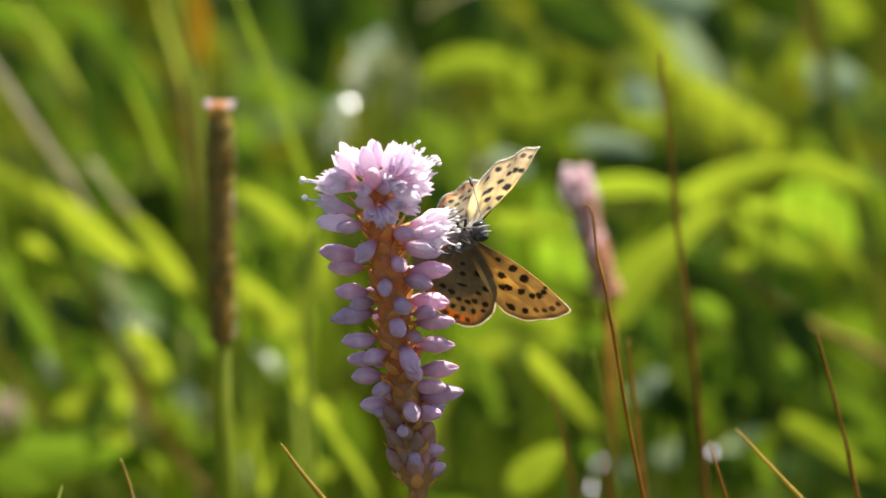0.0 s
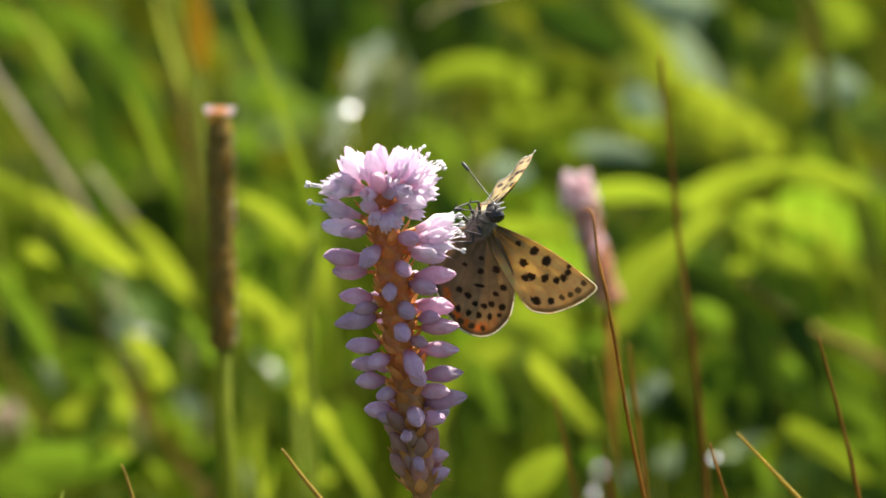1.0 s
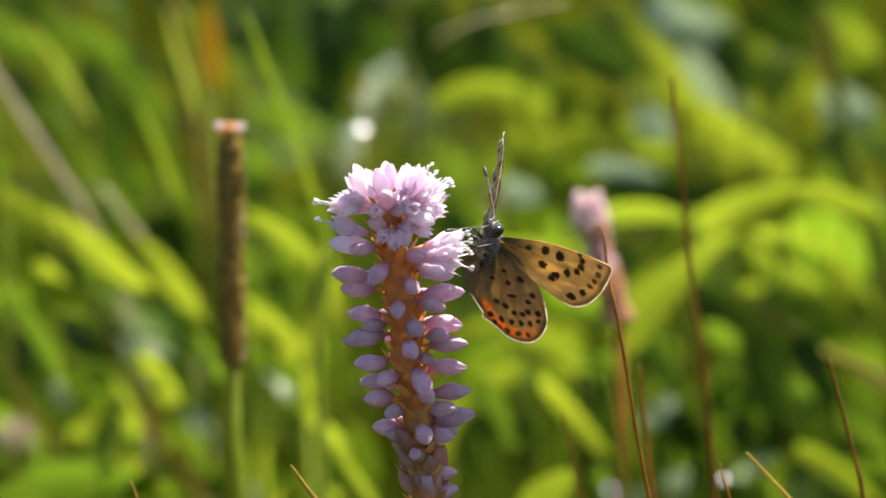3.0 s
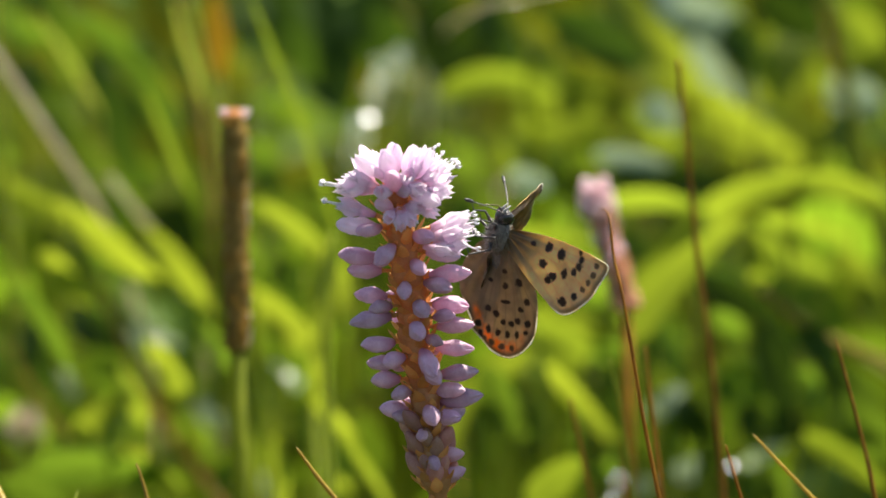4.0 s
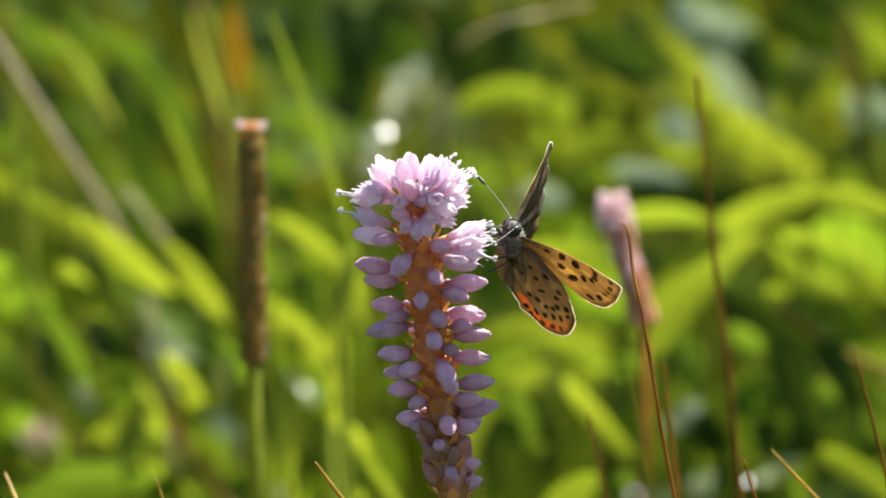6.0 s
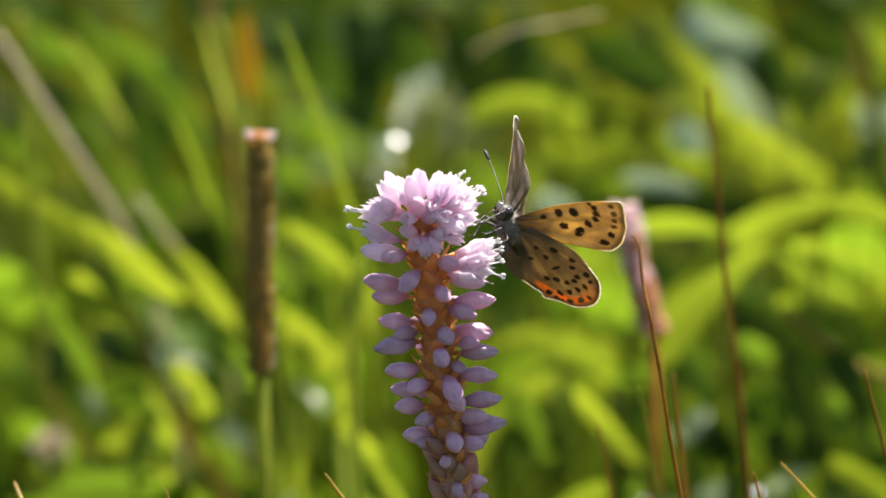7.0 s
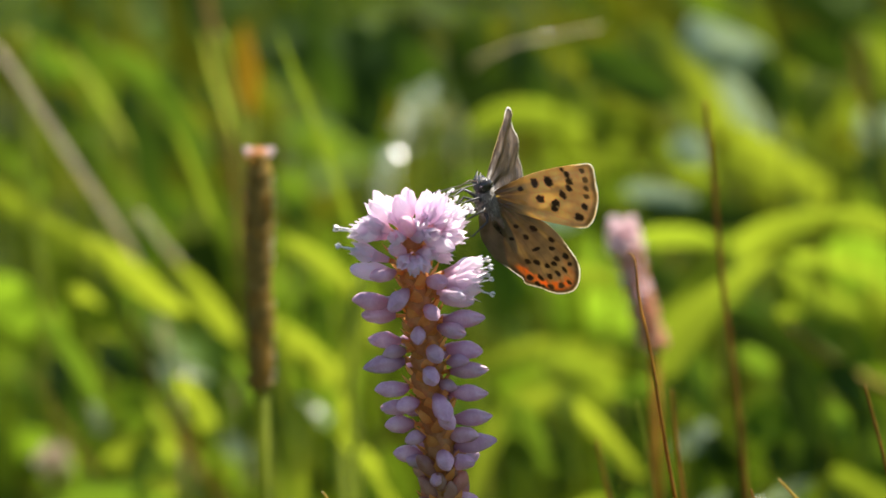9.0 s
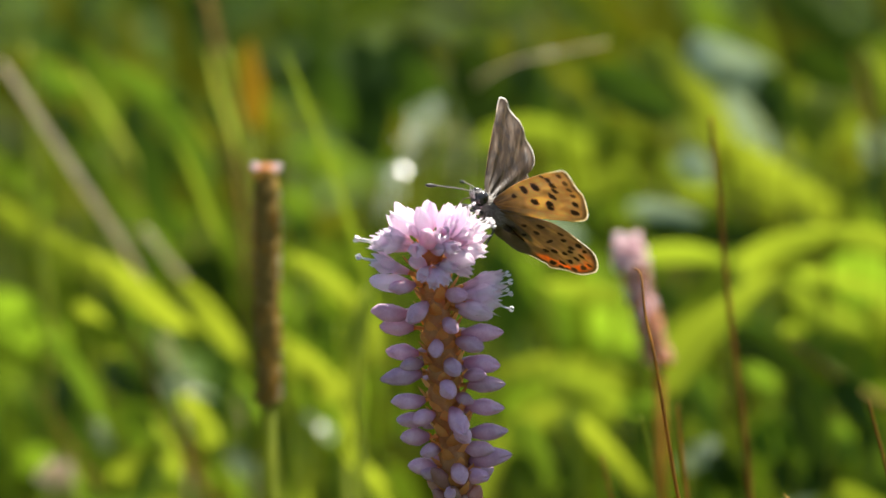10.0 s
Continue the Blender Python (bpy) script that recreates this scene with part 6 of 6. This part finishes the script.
def motions():
    walk(flower, [
        (0.0, sway(0.00000, 0.00000, 0.00)),
        (0.3, sway(0.00066, -0.00018, 0.08)),
        (0.5, sway(0.00024, -0.00018, 0.13)),
        (0.8, sway(0.00047, 0.00004, 0.30)),
        (1.0, sway(0.00050, -0.00006, 0.41)),
        (1.3, sway(0.00040, -0.00021, -0.26)),
        (1.5, sway(0.00046, -0.00019, -0.71)),
        (1.8, sway(0.00057, -0.00004, 0.08)),
        (2.0, sway(0.00027, -0.00031, 0.60)),
        (2.3, sway(0.00050, -0.00005, 0.32)),
        (2.5, sway(0.00023, -0.00012, 0.14)),
        (4.0, sway(0.00048, -0.00005, 0.00)),
        (4.3, sway(-0.00064, 0.00022, -0.08)),
        (4.5, sway(-0.00004, -0.00004, -0.14)),
        (4.8, sway(0.00016, 0.00024, -0.85)),
        (5.0, sway(-0.00025, -0.00001, -1.32)),
        (5.3, sway(0.00003, 0.00034, -0.73)),
        (5.5, sway(0.00065, 0.00013, -0.33)),
        (5.7, sway(0.00017, 0.00047, -0.27)),
        (6.8, sway(0.00011, 0.00068, 0.03)),
        (7.0, sway(-0.00018, -0.00010, 0.09)),
        (7.3, sway(-0.00017, 0.00016, 0.28)),
        (7.5, sway(-0.00004, -0.00004, 0.40)),
        (7.8, sway(-0.00042, 0.00020, 0.59)),
        (8.0, sway(-0.00024, -0.00002, 0.71)),
        (8.3, sway(-0.00044, 0.00079, 0.11)),
        (8.5, sway(-0.00112, -0.00004, -0.29)),
        (8.8, sway(-0.00021, 0.00069, -0.16)),
        (9.0, sway(-0.00101, -0.00008, -0.07)),
        (9.3, sway(-0.00034, -0.00039, 0.10)),
        (9.5, sway(-0.00068, -0.00035, 0.21)),
        (9.8, sway(-0.00069, 0.00000, 0.86)),
        (10.0, sway(0.00047, 0.00011, 1.30)),
    ])
    stub_home = stub.location.copy()
    walk(stub, [
        (0.0, nudge(stub_home, 0.00000, 0.00000)),
        (0.5, nudge(stub_home, -0.00004, 0.00004)),
        (1.0, nudge(stub_home, -0.00003, -0.00004)),
        (1.5, nudge(stub_home, -0.00024, 0.00000)),
        (2.0, nudge(stub_home, -0.00011, 0.00003)),
        (2.5, nudge(stub_home, -0.00007, 0.00020)),
        (4.0, nudge(stub_home, -0.00035, 0.00013)),
        (4.5, nudge(stub_home, -0.00035, 0.00012)),
        (5.0, nudge(stub_home, -0.00042, 0.00011)),
        (5.5, nudge(stub_home, -0.00050, 0.00024)),
        (7.0, nudge(stub_home, -0.00099, 0.00027)),
        (7.5, nudge(stub_home, -0.00068, 0.00032)),
        (8.0, nudge(stub_home, -0.00059, 0.00020)),
        (8.5, nudge(stub_home, -0.00079, 0.00017)),
        (9.0, nudge(stub_home, -0.00090, 0.00030)),
        (9.5, nudge(stub_home, -0.00107, 0.00029)),
        (10.0, nudge(stub_home, -0.00062, 0.00027)),
    ])
    lone_tip_home = lone_tip.location.copy()
    walk(lone_tip, [
        (0.0, nudge(lone_tip_home, 0.00000, 0.00000)),
        (0.5, nudge(lone_tip_home, 0.00007, -0.00012)),
        (1.0, nudge(lone_tip_home, 0.00010, -0.00000)),
        (1.5, nudge(lone_tip_home, 0.00019, -0.00011)),
        (2.0, nudge(lone_tip_home, 0.00028, -0.00023)),
        (2.5, nudge(lone_tip_home, 0.00007, -0.00007)),
        (4.0, nudge(lone_tip_home, 0.00022, -0.00007)),
        (4.5, nudge(lone_tip_home, 0.00043, -0.00018)),
        (5.0, nudge(lone_tip_home, 0.00033, -0.00017)),
        (5.5, nudge(lone_tip_home, 0.00043, -0.00027)),
        (7.0, nudge(lone_tip_home, 0.00011, -0.00023)),
        (7.5, nudge(lone_tip_home, 0.00040, -0.00030)),
        (8.0, nudge(lone_tip_home, 0.00023, -0.00017)),
        (8.5, nudge(lone_tip_home, 0.00054, -0.00031)),
        (9.0, nudge(lone_tip_home, 0.00070, -0.00039)),
        (9.5, nudge(lone_tip_home, 0.00071, -0.00037)),
        (10.0, nudge(lone_tip_home, 0.00033, -0.00024)),
    ])
    walk(butterfly, [
        (0.0, pose(0.00220, 0.5346, 0.37805, -102.7, -22.2, -38.4)),
        (0.2, pose(0.00320, 0.5346, 0.37767, -94.1, -34.7, -42.4)),
        (0.5, pose(0.00379, 0.5346, 0.37894, -93.7, -46.7, -46.0)),
        (1.0, pose(0.00448, 0.5346, 0.38005, -108.2, -41.4, -34.0)),
        (1.3, pose(0.00372, 0.5346, 0.38100, -91.8, -53.8, -58.0)),
        (1.5, pose(0.00519, 0.5346, 0.38103, -94.7, -55.7, -57.5)),
        (2.0, pose(0.00479, 0.5346, 0.38151, -73.2, -61.3, -73.8)),
        (2.5, pose(0.00422, 0.5346, 0.38035, -53.0, -50.6, -80.2)),
        (2.7, pose(0.00427, 0.5346, 0.38027, -54.7, -51.0, -77.3)),
        (3.8, pose(0.00485, 0.5346, 0.37830, -101.3, -67.8, -50.7)),
        (4.0, pose(0.00483, 0.5346, 0.37830, -116.6, -69.0, -37.5)),
        (4.5, pose(0.00414, 0.5346, 0.37796, -98.9, -61.7, -56.6)),
        (4.8, pose(0.00323, 0.5346, 0.37778, -89.9, -57.6, -72.2)),
        (5.0, pose(0.00315, 0.5346, 0.37777, -80.3, -48.6, -81.9)),
        (5.2, pose(0.00532, 0.5346, 0.37857, -83.2, -38.6, -74.3)),
        (5.5, pose(0.00440, 0.5346, 0.37818, -70.2, -43.3, -92.0)),
        (5.7, pose(0.00427, 0.5346, 0.37890, -63.1, -44.5, -92.9)),
        (6.8, pose(0.00337, 0.5346, 0.38201, -58.4, -49.9, -92.3)),
        (7.0, pose(0.00259, 0.5346, 0.38312, -31.9, -52.5, -112.1)),
        (7.3, pose(0.00187, 0.5346, 0.38304, -36.1, -57.1, -117.8)),
        (7.5, pose(0.00183, 0.5346, 0.38417, -19.2, -63.5, -132.5)),
        (8.0, pose(0.00172, 0.5346, 0.38574, -21.8, -69.5, -126.9)),
        (8.3, pose(0.00075, 0.5346, 0.38678, -55.3, -67.1, -107.6)),
        (8.5, pose(0.00020, 0.5346, 0.38675, -37.8, -67.6, -126.7)),
        (8.6, pose(0.00003, 0.5346, 0.38705, -44.6, -65.4, -123.1)),
        (9.0, pose(0.00057, 0.5346, 0.38868, -21.7, -62.7, -128.3)),
        (9.3, pose(0.00024, 0.5346, 0.38847, -42.4, -47.6, -111.1)),
        (9.5, pose(-0.00033, 0.5346, 0.38860, -28.3, -45.6, -123.8)),
        (9.8, pose(-0.00128, 0.5346, 0.38969, -26.2, -46.1, -130.3)),
        (10.0, pose(0.00025, 0.5346, 0.38971, -16.2, -43.4, -138.9)),
    ])
    walk(forewing_left, [
        (0.0, fore_left(46.9, 19.6, 2.0)),
        (0.2, fore_left(47.8, 10.1, 5.6)),
        (0.5, fore_left(43.6, 12.8, 6.2)),
        (1.0, fore_left(43.0, 13.7, 6.5)),
        (1.3, fore_left(44.2, 16.8, 9.9)),
        (1.5, fore_left(35.5, 16.8, 8.8)),
        (2.0, fore_left(30.4, 17.7, 7.1)),
        (2.5, fore_left(26.6, 12.6, 4.6)),
        (2.7, fore_left(21.3, 16.3, 5.6)),
        (3.8, fore_left(23.6, 11.3, 10.2)),
        (4.0, fore_left(27.1, 12.5, 8.7)),
        (4.5, fore_left(27.6, 11.6, 3.9)),
        (4.8, fore_left(30.7, 10.0, 5.0)),
        (5.0, fore_left(29.1, 10.2, 2.5)),
        (5.2, fore_left(31.1, 9.2, 5.0)),
        (5.5, fore_left(28.6, 5.4, -0.8)),
        (5.7, fore_left(28.1, 6.0, -1.3)),
        (6.8, fore_left(33.0, 12.8, 1.9)),
        (7.0, fore_left(34.9, 16.3, 4.0)),
        (7.3, fore_left(36.8, 16.6, 12.3)),
        (7.5, fore_left(37.4, 18.5, 10.7)),
        (8.0, fore_left(33.2, 16.0, 10.4)),
        (8.3, fore_left(28.6, 23.8, 14.4)),
        (8.5, fore_left(27.0, 21.2, 8.4)),
        (8.6, fore_left(29.7, 19.9, 5.3)),
        (9.0, fore_left(32.9, 17.4, 8.5)),
        (9.3, fore_left(36.0, 15.4, 10.5)),
        (9.5, fore_left(32.7, 12.3, 5.2)),
        (9.8, fore_left(28.2, 22.9, 9.3)),
        (10.0, fore_left(30.0, 19.6, 7.0)),
    ])
    walk(hindwing_left, [
        (0.0, hind_left(46.8, -39.1, 0.2)),
        (0.2, hind_left(42.0, -49.0, 2.3)),
        (0.5, hind_left(36.0, -54.8, -0.3)),
        (1.0, hind_left(40.0, -51.4, 1.2)),
        (1.3, hind_left(36.6, -46.6, -5.6)),
        (1.5, hind_left(36.6, -55.9, -3.7)),
        (2.0, hind_left(33.4, -59.0, -1.9)),
        (2.5, hind_left(22.9, -57.2, 2.0)),
        (2.7, hind_left(18.8, -57.7, 0.7)),
        (3.8, hind_left(26.8, -72.4, -1.0)),
        (4.0, hind_left(33.6, -69.5, -2.6)),
        (4.5, hind_left(35.3, -66.5, -0.0)),
        (4.8, hind_left(32.3, -64.2, -1.6)),
        (5.0, hind_left(27.1, -64.4, 2.2)),
        (5.2, hind_left(26.5, -56.9, 0.4)),
        (5.5, hind_left(24.8, -65.0, 2.4)),
        (5.7, hind_left(26.0, -65.0, 3.4)),
        (6.8, hind_left(27.5, -56.5, 3.3)),
        (7.0, hind_left(30.5, -61.2, 0.7)),
        (7.3, hind_left(31.2, -58.6, -5.5)),
        (7.5, hind_left(37.4, -63.4, -4.4)),
        (8.0, hind_left(38.0, -65.5, -5.4)),
        (8.3, hind_left(25.1, -59.4, -7.1)),
        (8.5, hind_left(25.5, -68.7, -4.7)),
        (8.6, hind_left(25.7, -60.8, -1.5)),
        (9.0, hind_left(31.7, -65.8, -2.5)),
        (9.3, hind_left(24.7, -59.5, -4.5)),
        (9.5, hind_left(25.0, -66.4, -2.4)),
        (9.8, hind_left(23.6, -57.5, -3.0)),
        (10.0, hind_left(29.5, -69.0, -1.9)),
    ])
    walk(forewing_right, [
        (0.0, fore_right(45.4, 17.3, 1.8)),
        (0.2, fore_right(50.6, 12.1, 0.0)),
        (0.5, fore_right(49.5, 4.3, 2.0)),
        (1.0, fore_right(49.9, 9.5, 2.0)),
        (1.3, fore_right(49.0, 7.3, 2.0)),
        (1.5, fore_right(42.6, 7.0, 2.0)),
        (2.0, fore_right(39.6, 10.1, 1.2)),
        (2.5, fore_right(45.9, 10.7, 1.7)),
        (2.7, fore_right(47.3, 12.5, 0.4)),
        (3.8, fore_right(48.7, 1.2, 0.7)),
        (4.0, fore_right(44.2, 2.8, 0.7)),
        (4.5, fore_right(40.5, 1.6, 1.6)),
        (4.8, fore_right(44.7, 3.7, 0.6)),
        (5.0, fore_right(44.1, 2.9, -0.1)),
        (5.2, fore_right(45.3, 6.6, 0.1)),
        (5.5, fore_right(45.2, -6.0, -0.5)),
        (5.7, fore_right(43.8, -5.9, 0.4)),
        (6.8, fore_right(53.1, 4.3, -0.9)),
        (7.0, fore_right(46.2, 7.8, -0.1)),
        (7.3, fore_right(47.0, 7.1, -1.2)),
        (7.5, fore_right(50.7, 9.4, -2.9)),
        (8.0, fore_right(43.0, 8.6, -0.1)),
        (8.3, fore_right(47.8, 11.4, -0.7)),
        (8.5, fore_right(45.3, 6.6, -1.8)),
        (8.6, fore_right(45.9, 7.2, -2.7)),
        (9.0, fore_right(46.2, 8.6, 0.7)),
        (9.3, fore_right(44.7, 8.9, 2.2)),
        (9.5, fore_right(44.2, 0.3, -0.1)),
        (9.8, fore_right(45.5, 3.9, -0.6)),
        (10.0, fore_right(47.8, 7.2, -1.3)),
    ])
    walk(hindwing_right, [
        (0.0, hind_right(50.0, -30.0, 0)),
        (0.2, hind_right(58.0, -30.0, 0)),
        (0.5, hind_right(52.0, -20.0, 0)),
        (1.0, hind_right(52.0, -18.0, 0)),
        (1.3, hind_right(50.0, -24.0, 0)),
        (1.5, hind_right(45.0, -28.0, 0)),
        (2.0, hind_right(44.0, -28.0, 0)),
        (2.5, hind_right(48.0, -22.0, 0)),
        (2.7, hind_right(50.0, -23.0, 0)),
        (3.8, hind_right(42.0, -33.0, 0)),
        (4.0, hind_right(39.0, -32.0, 0)),
        (4.5, hind_right(37.0, -38.0, 0)),
        (4.8, hind_right(36.0, -42.0, 0)),
        (5.0, hind_right(39.0, -38.0, 0)),
        (5.2, hind_right(42.0, -40.0, 0)),
        (5.5, hind_right(40.0, -36.0, 0)),
        (5.7, hind_right(42.0, -30.0, 0)),
        (6.8, hind_right(46.0, -30.0, 0)),
        (7.0, hind_right(40.0, -32.0, 0)),
        (7.3, hind_right(41.0, -26.0, 0)),
        (7.5, hind_right(45.0, -22.0, 0)),
        (8.0, hind_right(42.0, -22.0, 0)),
        (8.3, hind_right(44.0, -12.0, 0)),
        (8.5, hind_right(41.0, -18.0, 0)),
        (8.6, hind_right(41.0, -18.0, 0)),
        (9.0, hind_right(41.0, -22.0, 0)),
        (9.3, hind_right(36.0, -32.0, 0)),
        (9.5, hind_right(31.0, -36.0, 0)),
        (9.8, hind_right(31.0, -34.0, 0)),
        (10.0, hind_right(33.0, -30.0, 0)),
    ])
    walk(antennae[0], [
        (0.0, feeler(1, -127, -73)),
        (0.5, feeler(1, -74, -84)),
        (1.0, feeler(1, -119, -90)),
        (3.8, feeler(1, -33, -67)),
        (4.0, feeler(1, 25, -69)),
        (4.5, feeler(1, 28, -54)),
        (5.5, feeler(1, 42, -42)),
        (8.5, feeler(1, 27, -59)),
        (8.6, feeler(1, 27, -62)),
        (9.0, feeler(1, 1, -76)),
        (9.5, feeler(1, -1, -71)),
        (10.0, feeler(1, -2, -30)),
    ])
    walk(antennae[1], [
        (0.0, feeler(-1, -110, 16)),
        (0.2, feeler(-1, -108, 7)),
        (0.5, feeler(-1, -111, -23)),
        (1.0, feeler(-1, -100, -7)),
        (1.5, feeler(-1, -88, -6)),
        (2.0, feeler(-1, -84, -7)),
        (2.5, feeler(-1, -80, 27)),
        (2.7, feeler(-1, -76, 33)),
        (4.5, feeler(-1, -82, 15)),
        (5.0, feeler(-1, -72, 29)),
        (5.2, feeler(-1, -79, 4)),
        (5.5, feeler(-1, -94, -15)),
        (7.0, feeler(-1, -67, 25)),
        (7.5, feeler(-1, -92, 5)),
        (8.0, feeler(-1, -99, -3)),
        (8.5, feeler(-1, -76, 20)),
        (8.6, feeler(-1, -77, 18)),
        (9.0, feeler(-1, -105, -39)),
        (9.5, feeler(-1, -123, -54)),
        (10.0, feeler(-1, -108, 1)),
    ])


motions()
